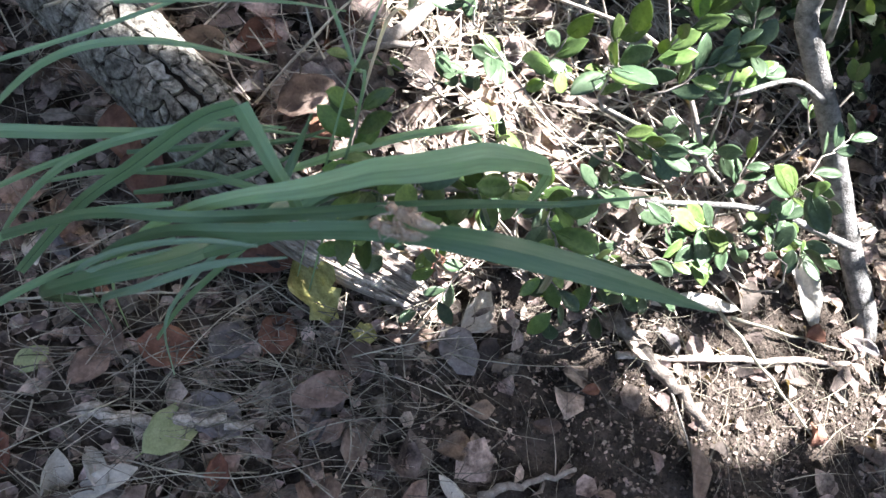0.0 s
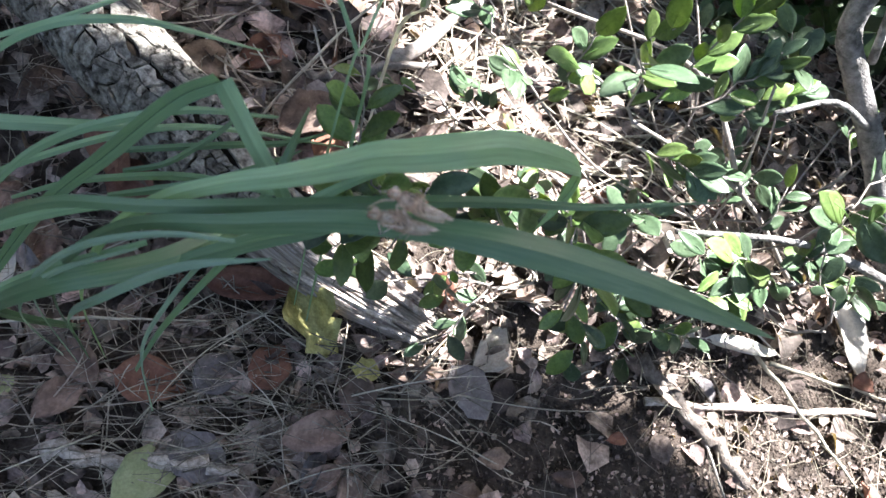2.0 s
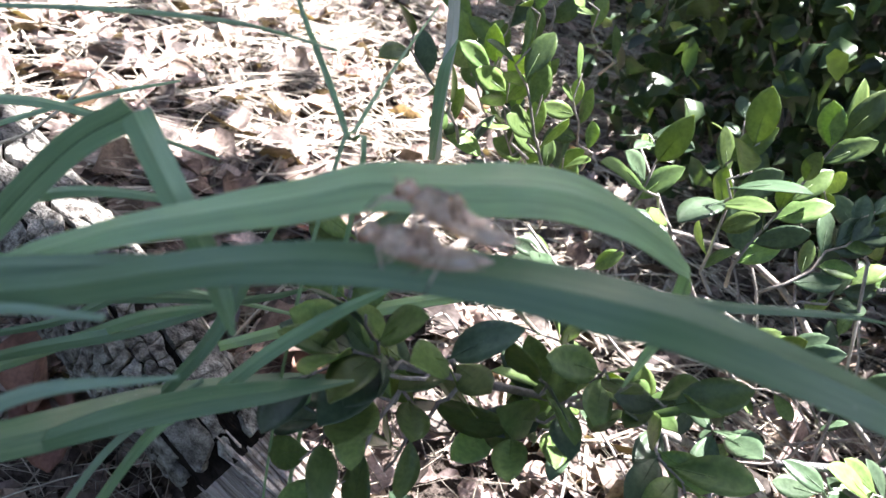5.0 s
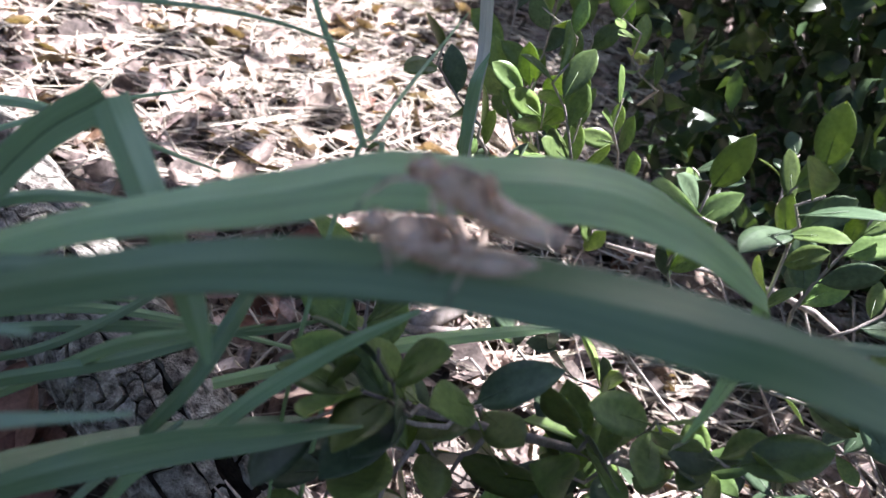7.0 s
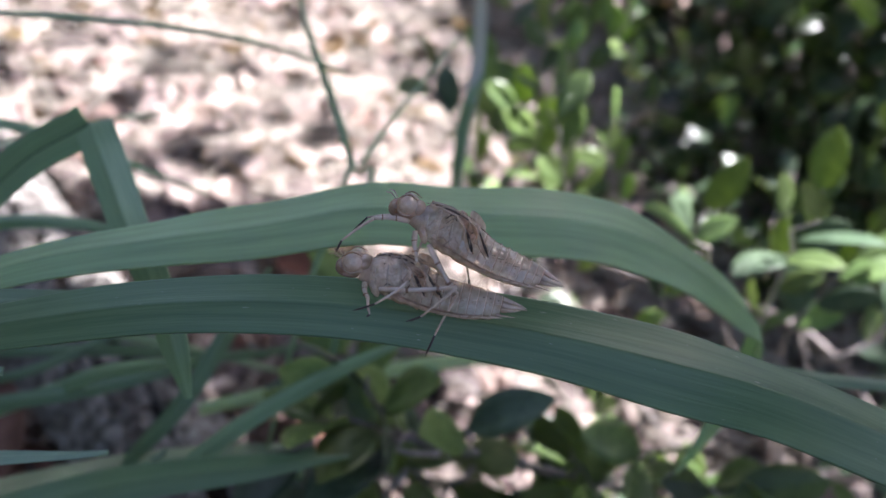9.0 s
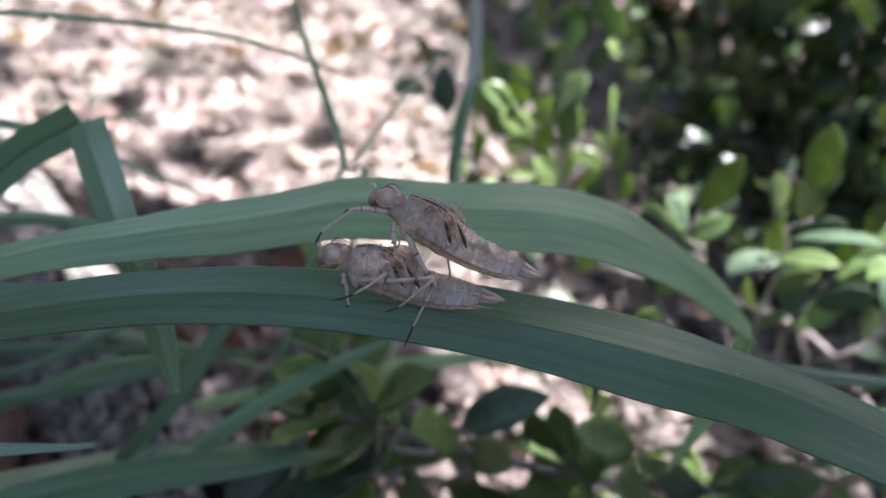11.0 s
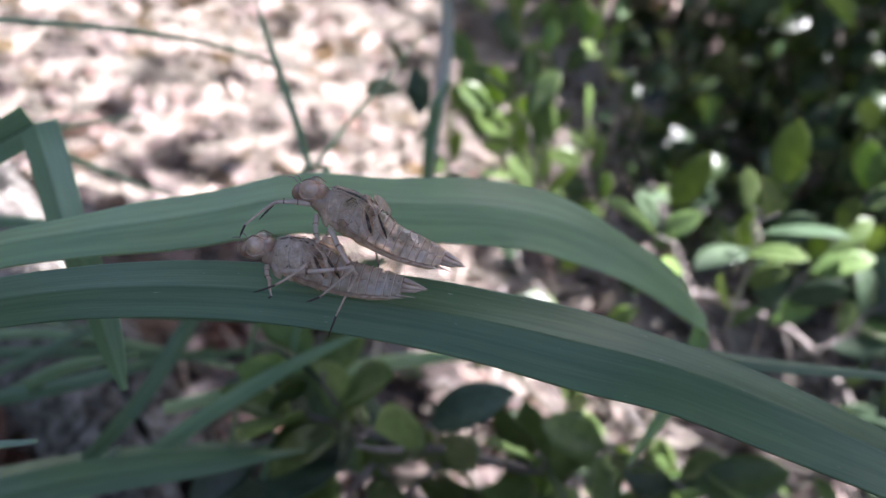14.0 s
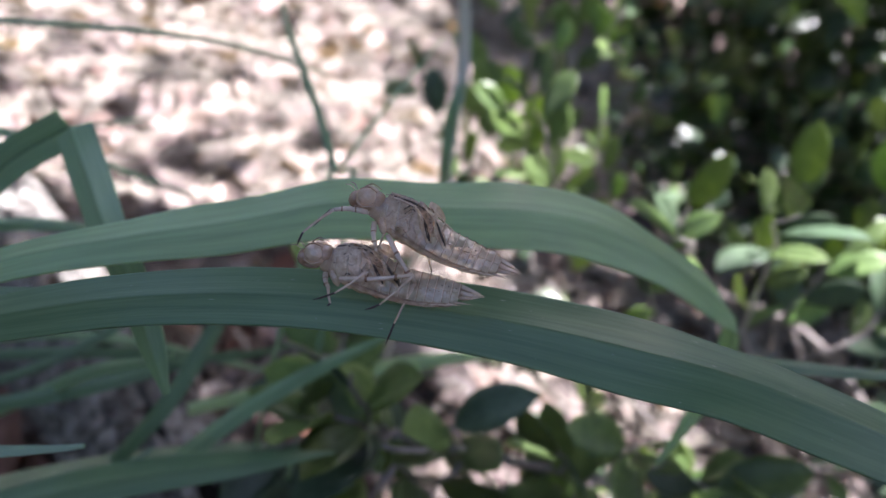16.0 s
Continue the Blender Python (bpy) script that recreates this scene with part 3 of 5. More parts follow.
fallen("orange red dead leaf standing on edge", (-0.205, 0.815), 30, 0.085, 0.045, RUSTLEAF, (25, 10), 0.9, 0.2, 0.25, 22, z=0.02)
fallen("large brown dead leaf", (0.278, 1.09), 30, 0.13, 0.07, DRYLEAF, (8, 0), 0.6, 0.1, 0.15, 23, z=0.02)
fallen("pale yellow dead leaf beside the log", (-0.345, 0.745), 20, 0.06, 0.032, DRYLEAF, (0, 5), 0.4, 0.1, 0.12, 24, z=0.01)
fallen("long curled white leaf in the sun", (0.70, 0.665), -58, 0.13, 0.04, PALELEAF, (15, 0), 1.2, 0.1, 0.2, 25, z=0.012)
fallen("orange brown leaf on the soil", (0.73, 0.60), 30, 0.05, 0.03, RUSTLEAF, (0, 8), 0.7, 0.1, 0.2, 26)
fallen("orange brown leaf beside the log", (-0.53, 0.53), 5, 0.09, 0.035, RUSTLEAF, (12, 0), 0.7, 0.1, 0.1, 27, z=0.02)

fallen("rust brown dead leaf leaning against the log", (-0.295, 0.468), -60, 0.085, 0.05, RUSTLEAF, (35, 10), 0.7, 0.15, 0.2, 60, z=0.058)
fallen("dark brown dead leaf under the log", (-0.240, 0.467), -23, 0.075, 0.05, DRYLEAF, (20, -15), 0.7, 0.15, 0.2, 61, z=0.038)
fallen("tan dead leaf leaning against the log", (-0.219, 0.510), 14, 0.08, 0.05, DRYLEAF, (30, 20), 0.7, 0.15, 0.2, 62, z=0.048)
fallen("broad tan dead leaf on the litter", (-0.120, 0.621), 51, 0.09, 0.055, DRYLEAF, (15, -10), 0.7, 0.15, 0.2, 63, z=0.048)
fallen("rust red dead leaf on the litter", (-0.089, 0.600), 88, 0.07, 0.045, RUSTLEAF, (12, 14), 0.7, 0.15, 0.2, 64, z=0.028)
fallen("dark rust dead leaf in the grass", (-0.257, 0.433), -55, 0.08, 0.05, RUSTLEAF, (10, 8), 0.7, 0.15, 0.2, 65, z=0.038)
fallen("reddish dead leaf under the blades", (-0.160, 0.527), -18, 0.08, 0.045, RUSTLEAF, (18, -12), 0.7, 0.15, 0.2, 66, z=0.038)
fallen("brown dead leaf behind the log", (-0.271, 0.657), 19, 0.09, 0.05, DRYLEAF, (10, 5), 0.7, 0.15, 0.2, 67, z=0.008)
fallen("red brown dead leaf behind the log", (-0.216, 0.710), 56, 0.085, 0.045, RUSTLEAF, (14, -8), 0.7, 0.15, 0.2, 68, z=0.008)


# ---- many more dead leaves ----
def scatter_leaves():
    rnd = random.Random(21)
    kinds = []
    for k in range(14):
        ln = rnd.uniform(0.035, 0.075)
        bm = leaf_shape(ln, ln * rnd.uniform(0.35, 0.65), rnd.uniform(0.2, 1.3), rnd.uniform(-0.2, 0.5), rnd.uniform(0.75, 1.2), 6, rnd.uniform(0.1, 0.4), 0.0003, 0.15, rnd)
        bm.transform(Matrix.Translation((-ln / 2, 0, 0)))
        m = (DRYLEAF, DRYLEAF, DRYLEAF, GREYLEAF, RUSTLEAF, DRYLEAF, PALELEAF)[k % 7]
        kinds.append((mesh_of("dead_leaf", bm, m), {"dry_leaf": "curled brown dead leaf on the forest floor", "grey_leaf": "grey dead leaf on the forest floor", "rust_leaf": "rust coloured dead leaf on the forest floor", "pale_leaf": "bleached dead leaf on the forest floor"}[m.name]))
    made = 0
    while made < 295:
        x, y = rnd.uniform(-0.75, 1.0), rnd.uniform(0.02, 1.35)
        if made < 60:
            x, y = rnd.uniform(-0.4, 0.32), rnd.uniform(0.05, 0.42)
        bare = ((x - 0.42) / 0.25) ** 2 + ((y - 0.28) / 0.17) ** 2 < 1
        if bare and rnd.random() < 0.85:
            continue
        if 0.3 < x < 0.75 and 0.35 < y < 0.62 and rnd.random() < 0.7:
            continue
        if any(math.hypot(x - p, y - q) < r + 0.02 for p, q, r in CLEAR):
            continue
        me, label = kinds[rnd.randrange(len(kinds))]
        ob = new("dead_leaf", me)
        s = rnd.uniform(0.75, 1.35)
        ob.matrix_world = pose(x, y, ground_z(x, y) + rnd.uniform(0.008, 0.022), rnd.gauss(0, 16), rnd.gauss(0, 16), rnd.uniform(0, 360)) @ Matrix.Scale(s, 4)
        tagged(ob, label, "leaf", "dead leaves on the ground")
        made += 1


scatter_leaves()


def leaf_field(name, label, category, count, where, size, material, seed, flat=18.0, kind="stuff", aspect=0.5, bend=0.25):
    """One mesh of many small leaves; where(rnd) gives a place and a way up, or None."""
    rnd = np.random.RandomState(seed)
    shape = np.array([(-0.5, 0, 0), (-0.2, 0.36, 0.1), (0.2, 0.4, 0.06), (0.5, 0, -bend), (0.2, -0.4, 0.06), (-0.2, -0.36, 0.1), (-0.2, 0, 0.0), (0.2, 0, -0.04)])
    shape[:, 1] *= aspect / 0.5
    quads = [(0, 6, 1, 1), (6, 7, 2, 1), (7, 3, 2, 2), (0, 5, 6, 6), (5, 4, 7, 6), (4, 3, 7, 7)]
    verts, faces = [], []
    rr = random.Random(seed)
    tries = 0
    while len(verts) < count * 8 and tries < count * 20:
        tries += 1
        p = where(rr)
        if p is None:
            continue
        e = Euler((radians(rnd.normal(0, flat)), radians(rnd.normal(0, flat)), rnd.uniform(0, math.tau)))
        m = np.array(e.to_matrix())
        s = size * rnd.uniform(0.6, 1.35)
        sh = shape * s
        sh[:, 1] *= rnd.uniform(0.45, 1.15)
        sh[:, 2] += rnd.uniform(-1.2, 2.2) * sh[:, 1] ** 2 / s + rnd.uniform(-0.5, 0.5) * sh[:, 0] ** 2 / s
        v = sh @ m.T + np.array(p)
        b = len(verts)
        verts.extend(map(tuple, v))
        for q in quads:
            faces.append(tuple(b + i for i in dict.fromkeys(q)))
    me = bpy.data.meshes.new(name)
    me.from_pydata(verts, [], faces)
    me.materials.append(material)
    me.polygons.foreach_set("use_smooth", [True] * len(me.polygons))
    return tagged(new(name, me), label, category, kind=kind)


def litter_near(r):
    x, y = r.uniform(-1.3, 1.5), r.uniform(-0.25, 2.3)
    if ((x - 0.42) / 0.27) ** 2 + ((y - 0.28) / 0.18) ** 2 < 1 and r.random() < 0.9:
        return None
    if 0.28 < x < 0.85 and 0.3 < y < 0.66 and r.random() < 0.82:
        return None
    return x, y, ground_z(x, y) + r.uniform(0.001, 0.014)


def litter_far(r):
    x, y = r.uniform(-4, 5), r.uniform(-2, 6)
    return x, y, ground_z(x, y) + r.uniform(0.001, 0.02)


leaf_field("leaf_litter", "layer of broken brown dead leaves and chips", "leaf litter", 24000, litter_near, 0.025, LITTER, 3, 26.0)
leaf_field("leaf_litter_behind", "sunlit brown leaf litter further off", "leaf litter", 9000, litter_far, 0.05, LITTER, 4)


def straw_field():
    rnd = random.Random(8)
    bm_v, bm_f = [], []
    for k in range(4600):
        x, y = rnd.uniform(-0.7, 1.1), rnd.uniform(-0.05, 1.5)
        if k < 620:
            x, y = rnd.gauss(-0.1, 0.22), rnd.gauss(0.24, 0.13)
        if ((x - 0.42) / 0.25) ** 2 + ((y - 0.28) / 0.16) ** 2 < 1 and rnd.random() < 0.8:
            continue
        ln, yaw = rnd.uniform(0.03, 0.19) if k < 620 else rnd.uniform(0.03, 0.12), rnd.uniform(0, math.tau)
        if k < 620 and rnd.random() < 0.6:
            yaw = rnd.gauss(0.35, 0.4)
        rise = rnd.uniform(-0.02, 0.12)
        w = rnd.uniform(0.0004, 0.0011)
        z = ground_z(x, y) + rnd.uniform(0.006, 0.02)
        bow = rnd.uniform(-0.15, 0.15) * ln
        b0 = len(bm_v)
        for j in range(5):
            f = j / 4
            cx = x + math.cos(yaw) * ln * f - math.sin(yaw) * bow * math.sin(math.pi * f)
            cy = y + math.sin(yaw) * ln * f + math.cos(yaw) * bow * math.sin(math.pi * f)
            cz = z + rise * ln * f + 0.1 * ln * math.sin(math.pi * f) * rnd.random()
            ww = w * (1 - 0.7 * f)
            sx, sy = -math.sin(yaw) * ww, math.cos(yaw) * ww
            bm_v += [(cx + sx, cy + sy, cz), (cx, cy, cz + ww * 1.2), (cx - sx, cy - sy, cz)]
            if j:
                a = b0 + 3 * (j - 1)
                bm_f += [(a, a + 1, a + 4, a + 3), (a + 1, a + 2, a + 5, a + 4), (a + 2, a, a + 3, a + 5)]
    me = bpy.data.meshes.new("dry_grass")
    me.from_pydata(bm_v, [], bm_f)
    me.materials.append(STRAW)
    tagged(new("dry_grass", me), "tangle of thin dry straw lying on the litter", "dry grass", kind="stuff")


def strewn_straw():
    """Longer pale straws and stalks strewn over the sunlit clearing behind."""
    rnd = random.Random(12)
    vs, fs = [], []
    for k in range(3200):
        x, y = rnd.uniform(-1.3, 0.55), rnd.uniform(0.62, 2.3)
        ln, yaw = rnd.uniform(0.05, 0.26) * (0.6 + 0.3 * y), rnd.gauss(0.25, 0.75)
        w, z = rnd.uniform(0.0007, 0.0024), ground_z(x, y) + rnd.uniform(0.012, 0.03)
        rise, bow = rnd.uniform(-0.03, 0.1), rnd.uniform(-0.12, 0.12) * ln
        b0 = len(vs)
        for j in range(4):
            f = j / 3
            cx = x + math.cos(yaw) * ln * f - math.sin(yaw) * bow * math.sin(math.pi * f)
            cy = y + math.sin(yaw) * ln * f + math.cos(yaw) * bow * math.sin(math.pi * f)
            ww = w * (1 - 0.5 * f)
            sx, sy, cz = -math.sin(yaw) * ww, math.cos(yaw) * ww, z + rise * ln * f
            vs += [(cx + sx, cy + sy, cz), (cx, cy, cz + ww), (cx - sx, cy - sy, cz)]
            if j:
                a = b0 + 3 * (j - 1)
                fs += [(a, a + 1, a + 4, a + 3), (a + 1, a + 2, a + 5, a + 4), (a + 2, a, a + 3, a + 5)]
    me = bpy.data.meshes.new("strewn_straw")
    me.from_pydata(vs, [], fs)
    me.materials.append(PALESTRAW)
    tagged(new("strewn_straw", me), "pale straw strewn over the sunlit litter", "dry grass", kind="stuff")


straw_field()
strewn_straw()


def litter_large(r):
    x, y = r.uniform(-1.3, 0.6), r.uniform(0.6, 2.3)
    return x, y, ground_z(x, y) + r.uniform(0.006, 0.022)


leaf_field("dead_leaf_layer", "curled brown and pale dead leaves in the sunlit clearing", "leaf litter", 2200, litter_large, 0.06, LITTER, 14, 22.0)


def crumb_place(r):
    x, y = r.uniform(-0.1, 1.0), r.uniform(0.1, 0.8)
    return x, y, ground_z(x, y) + r.uniform(0.0, 0.003)


leaf_field("soil_crumbs", "loose soil crumbs and tiny chips", "soil", 42000, crumb_place, 0.0026, CRUMB, 6, 60.0, aspect=0.8, bend=0.6)


def chip_place(r):
    x, y = r.uniform(0.1, 1.0), r.uniform(0.05, 0.62)
    if noise.noise(Vector((x, y, 0)) * 7) < -0.15:
        return None
    return x, y, ground_z(x, y) + r.uniform(0.001, 0.004)


leaf_field("soil_chips", "small bits of leaf and bark strewn on the soil", "debris", 4500, chip_place, 0.007, LITTER, 9, 30.0, aspect=0.5, bend=0.4)


# ---- sticks ----
def stick(label, a, b, r, material=TWIG, sag=0.0, seed=0, end=0.5, sides=7):
    rnd = random.Random(seed)
    a, b = Vector(a), Vector(b)
    n = 10
    pts = [Vector((0, 0, 0)).lerp(b - a, i / n) + Vector((rnd.uniform(-1, 1), rnd.uniform(-1, 1), rnd.uniform(-0.5, 0.5))) * r * 0.7 + Vector((0, 0, sag * math.sin(math.pi * i / n))) for i in range(n + 1)]
    bm = tube(bmesh.new(), pts, [r * (1 - (1 - end) * i / n) * rnd.uniform(0.85, 1.15) for i in range(n + 1)], sides, 0.25)
    ob = new("stick", mesh_of("stick", bm, material))
    ob.location = a
    return tagged(ob, label, "stick", "sticks on the ground")


stick("weathered grey brown branch piece with rough bark", (0.40, 0.50, 0.012), (0.575, 0.40, 0.012), 0.012, WEATHERED, 0, 1, 0.6, 12)
stick("long straight pale stick on sunlit soil", (0.41, 0.447, 0.012), (0.80, 0.58, 0.014), 0.0055, SPLINTER, 0, 2, 0.7)
stick("short grey stick on bare soil", (0.27, 0.205, 0.01), (0.385, 0.275, 0.01), 0.006, TWIG, 0, 3)
stick("thin pale stalk lying on soil", (0.56, 0.575, 0.02), (0.76, 0.43, 0.012), 0.003, STRAWONE, 0, 4)
stick("thin pale stalk lying on soil", (0.58, 0.57, 0.02), (0.80, 0.60, 0.012), 0.0028, STRAWONE, 0, 5)
stick("thin dark twig on soil", (0.50, 0.44, 0.01), (0.56, 0.34, 0.008), 0.002, TWIG, 0, 6)
stick("bent pale twig over the litter", (-0.18, 0.60, 0.02), (-0.06, 0.86, 0.12), 0.0022, STRAWONE, 0.04, 7)
stick("dark decayed stick in the litter", (-0.16, 0.70, 0.015), (0.0, 0.80, 0.03), 0.009, TWIG, 0, 8)
stick("dark decayed stick in the litter", (-0.06, 0.78, 0.03), (0.06, 1.02, 0.02), 0.012, TWIG, 0, 9)
stick("grey broken branch in the shade", (-0.21, 0.15, 0.012), (-0.03, 0.20, 0.012), 0.010, SPLINTER, 0, 10, 0.6)
stick("pale twig across the shade", (-0.33, 0.24, 0.02), (-0.12, 0.33, 0.03), 0.002, STRAWONE, 0.01, 11)
stick("thin dead twig hanging across the log", (-0.36, 0.47, 0.26), (-0.31, 0.60, 0.30), 0.0018, STRAWONE, -0.03, 12)


# ---- straw stalks standing out of the tangle ----
def straws():
    rnd = random.Random(31)
    for k in range(30):
        x, y = rnd.gauss(-0.08, 0.2), rnd.gauss(0.24, 0.1)
        yaw = rnd.gauss(0.3, 0.6) + (math.pi if rnd.random() < 0.4 else 0)
        ln = rnd.uniform(0.1, 0.26)
        bow = rnd.uniform(-0.12, 0.12)
        lift = rnd.uniform(0.0, 0.05)
        pts = [(ln * f * math.cos(yaw) - bow * ln * math.sin(3 * f) * math.sin(yaw), ln * f * math.sin(yaw) + bow * ln * math.sin(3 * f) * math.cos(yaw), 0.012 + lift * math.sin(2.6 * f)) for f in np.linspace(0, 1, 9)]
        bm = tube(bmesh.new(), pts, [0.0011 - 0.0007 * i / 8 for i in range(9)], 5)
        ob = new("straw", mesh_of("straw", bm, STRAWONE))
        ob.location = (x, y, ground_z(x, y))
        tagged(ob, "dry bent grass stalk on the litter", "straw", "straws on the ground")


straws()


# ---- the leafy shrub ----
def shrub_meshes():
    rnd = random.Random(77)
    out = []
    for k in range(9):
        bm = leaf_shape(1.0, rnd.uniform(0.47, 0.60), rnd.uniform(-0.2, 0.3), rnd.uniform(0.0, 0.45), rnd.uniform(0.95, 1.3), 8, 0.03, 0.006, rnd.uniform(0.05, 0.3), rnd)
        tube(bm, [(-0.1, 0, 0.0), (0.0, 0, 0.004), (0.5, 0, 0.004)], [0.02, 0.018, 0.006], 4)
        out.append((mesh_of("leaf", bm, SHRUBLEAF), None))
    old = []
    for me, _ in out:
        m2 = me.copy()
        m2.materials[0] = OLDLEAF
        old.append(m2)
    return [m for m, _ in out], old


YOUNG, OLD = shrub_meshes()


def sprig(parent, a, b, leaves, size, young=0.7, r=0.0016, seed=0, droop=0.0, up=(-0.15, -0.2, 0.95), spread=0.9):
    """A twig from a to b with leaves set along it, crowded towards its tip."""
    rnd = random.Random(seed)
    a, b = Vector(a), Vector(b)
    d = b - a
    n = 6
    jit = d.length * 0.04
    pts = [a + d * (i / n) + Vector((rnd.gauss(0, jit), rnd.gauss(0, jit), rnd.gauss(0, jit) + droop * math.sin(math.pi * i / n))) for i in range(n + 1)]
    tw = part("twig", tube(bmesh.new(), pts, [r * (1 - 0.55 * i / n) for i in range(n + 1)], 6), TWIG, parent)
    x = d.normalized()
    y = Vector(up).cross(x).normalized()
    z = x.cross(y)
    leaves = max(3, round(leaves * 0.72))
    for k in range(leaves):
        f = 0.12 + 0.88 * ((k + rnd.random() * 0.6) / leaves) ** 0.8
        p = pts[min(int(f * n), n - 1)].lerp(pts[min(int(f * n), n - 1) + 1], f * n - min(int(f * n), n - 1)) if f < 1 else pts[-1]
        side = 1 if k % 2 else -1
        ang = side * rnd.uniform(0.5, 1.25) * spread * (1.0 if f < 0.9 else 0.4)
        lift = rnd.gauss(0.25, 0.45)
        way = x * math.cos(ang) + (y * math.cos(lift) + z * math.sin(lift)) * math.sin(ang)
        nrm = (Vector(up).normalized() + Vector((rnd.gauss(0, 0.45), rnd.gauss(0, 0.45), rnd.gauss(0, 0.45)))).normalized()
        s = size * rnd.uniform(0.7, 1.1)
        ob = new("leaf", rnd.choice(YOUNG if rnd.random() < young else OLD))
        ob.parent = tw
        ob.matrix_basis = aim(p + way * 0.1 * s, way, nrm) @ Matrix.Scale(s, 4)
    return tw


def build_shrubs():
    shrub = tagged(new("leafy_shrub"), "low shrub with oval bright green and dark leathery leaves", "shrub")
    stems = (((0.62, 0.72, 0.0), (0.42, 0.70, 0.16), (0.21, 0.62, 0.28)), ((0.42, 0.70, 0.16), (0.30, 0.80, 0.22), (0.10, 0.84, 0.18)),
             ((0.30, 0.62, 0.12), (0.16, 0.50, 0.24), (0.0, 0.40, 0.31)), ((0.62, 0.72, 0.02), (0.5, 0.62, 0.12), (0.40, 0.60, 0.16)))
    for k, s in enumerate(stems):
        part("stem", tube(bmesh.new(), spline(s, 10), [0.0042 - 0.00018 * i for i in range(11)], 8, 0.15), TWIG, shrub)
    # upright lit sprigs
    sprig(shrub, (0.215, 0.625, 0.29), (0.235, 0.655, 0.43), 16, 0.040, 0.8, seed=1, up=(-0.1, -0.65, 0.65), spread=0.62)
    sprig(shrub, (0.19, 0.60, 0.30), (0.175, 0.59, 0.43), 11, 0.036, 0.8, seed=2, up=(-0.1, -0.65, 0.65), spread=0.62)
    sprig(shrub, (0.26, 0.66, 0.28), (0.33, 0.72, 0.36), 17, 0.040, 0.6, seed=3, up=(-0.1, -0.65, 0.65), spread=0.62)
    sprig(shrub, (0.30, 0.70, 0.24), (0.40, 0.77, 0.29), 15, 0.044, 0.35, seed=4, up=(-0.1, -0.65, 0.65), spread=0.62)
    sprig(shrub, (0.12, 0.60, 0.26), (0.118, 0.575, 0.40), 10, 0.036, 0.55, seed=5, up=(-0.1, -0.65, 0.65), spread=0.62)
    sprig(shrub, (0.08, 0.82, 0.15), (0.07, 0.80, 0.27), 11, 0.040, 0.6, seed=7, up=(-0.1, -0.65, 0.65), spread=0.62)
    sprig(shrub, (0.24, 0.63, 0.24), (0.30, 0.60, 0.27), 17, 0.036, 0.4, seed=10, up=(-0.1, -0.65, 0.65), spread=0.62)
    # the hanging sprig below and the near low cluster
    sprig(shrub, (0.21, 0.50, 0.24), (0.265, 0.42, 0.085), 16, 0.046, 0.5, seed=12)
    sprig(shrub, (0.26, 0.52, 0.2), (0.345, 0.455, 0.065), 13, 0.042, 0.4, seed=13)
    sprig(shrub, (0.02, 0.41, 0.305), (-0.02, 0.37, 0.335), 13, 0.043, 0.55, seed=14)
    sprig(shrub, (0.0, 0.40, 0.30), (-0.025, 0.36, 0.25), 7, 0.045, 0.5, seed=15)
    sprig(shrub, (0.16, 0.50, 0.24), (0.17, 0.44, 0.33), 13, 0.042, 0.6, seed=17)
    sprig(shrub, (-0.03, 0.43, 0.27), (-0.05, 0.455, 0.35), 9, 0.042, 0.8, seed=19)
    # by the trunk
    sprig(shrub, (0.48, 0.64, 0.12), (0.41, 0.59, 0.175), 13, 0.05, 0.4, seed=20)
    sprig(shrub, (0.46, 0.62, 0.10), (0.46, 0.60, 0.10), 9, 0.045, 0.3, seed=21)
    sprig(shrub, (0.56, 0.72, 0.14), (0.47, 0.60, 0.33), 13, 0.055, 0.5, seed=22)
    sprig(shrub, (0.60, 0.70, 0.10), (0.56, 0.60, 0.2), 12, 0.045, 0.5, seed=23)
    # behind the tall stalks
    sprig(shrub, (0.02, 0.84, 0.16), (-0.005, 0.72, 0.37), 15, 0.042, 0.9, seed=24, up=(-0.1, -0.65, 0.65), spread=0.62)
    sprig(shrub, (0.05, 0.86, 0.16), (-0.06, 0.82, 0.33), 13, 0.042, 0.9, seed=25, up=(-0.1, -0.65, 0.65), spread=0.62)
    sprig(shrub, (0.03, 0.42, 0.30), (-0.045, 0.36, 0.31), 5, 0.046, 0.5, seed=60)
    sprig(shrub, (0.02, 0.41, 0.29), (-0.01, 0.35, 0.22), 4, 0.05, 0.55, seed=61)
    sprig(shrub, (0.0, 0.40, 0.31), (-0.015, 0.375, 0.36), 4, 0.045, 0.4, seed=62)
    sprig(shrub, (0.13, 0.48, 0.26), (0.08, 0.41, 0.27), 9, 0.048, 0.6, seed=63)
    sprig(shrub, (0.18, 0.50, 0.25), (0.20, 0.42, 0.27), 10, 0.05, 0.6, seed=64)
    sprig(shrub, (0.05, 0.43, 0.29), (0.02, 0.40, 0.22), 4, 0.042, 0.5, seed=65)
    for k, (a, e) in enumerate((((0.0, 0.86, 0.2), (-0.055, 0.80, 0.43)), ((0.02, 0.88, 0.25), (-0.01, 0.86, 0.47)), ((-0.02, 0.88, 0.2), (-0.09, 0.90, 0.44)))):
        sprig(shrub, a, e, 11, 0.045, 0.9, seed=70 + k, up=(-0.1, -0.65, 0.65), spread=0.7)
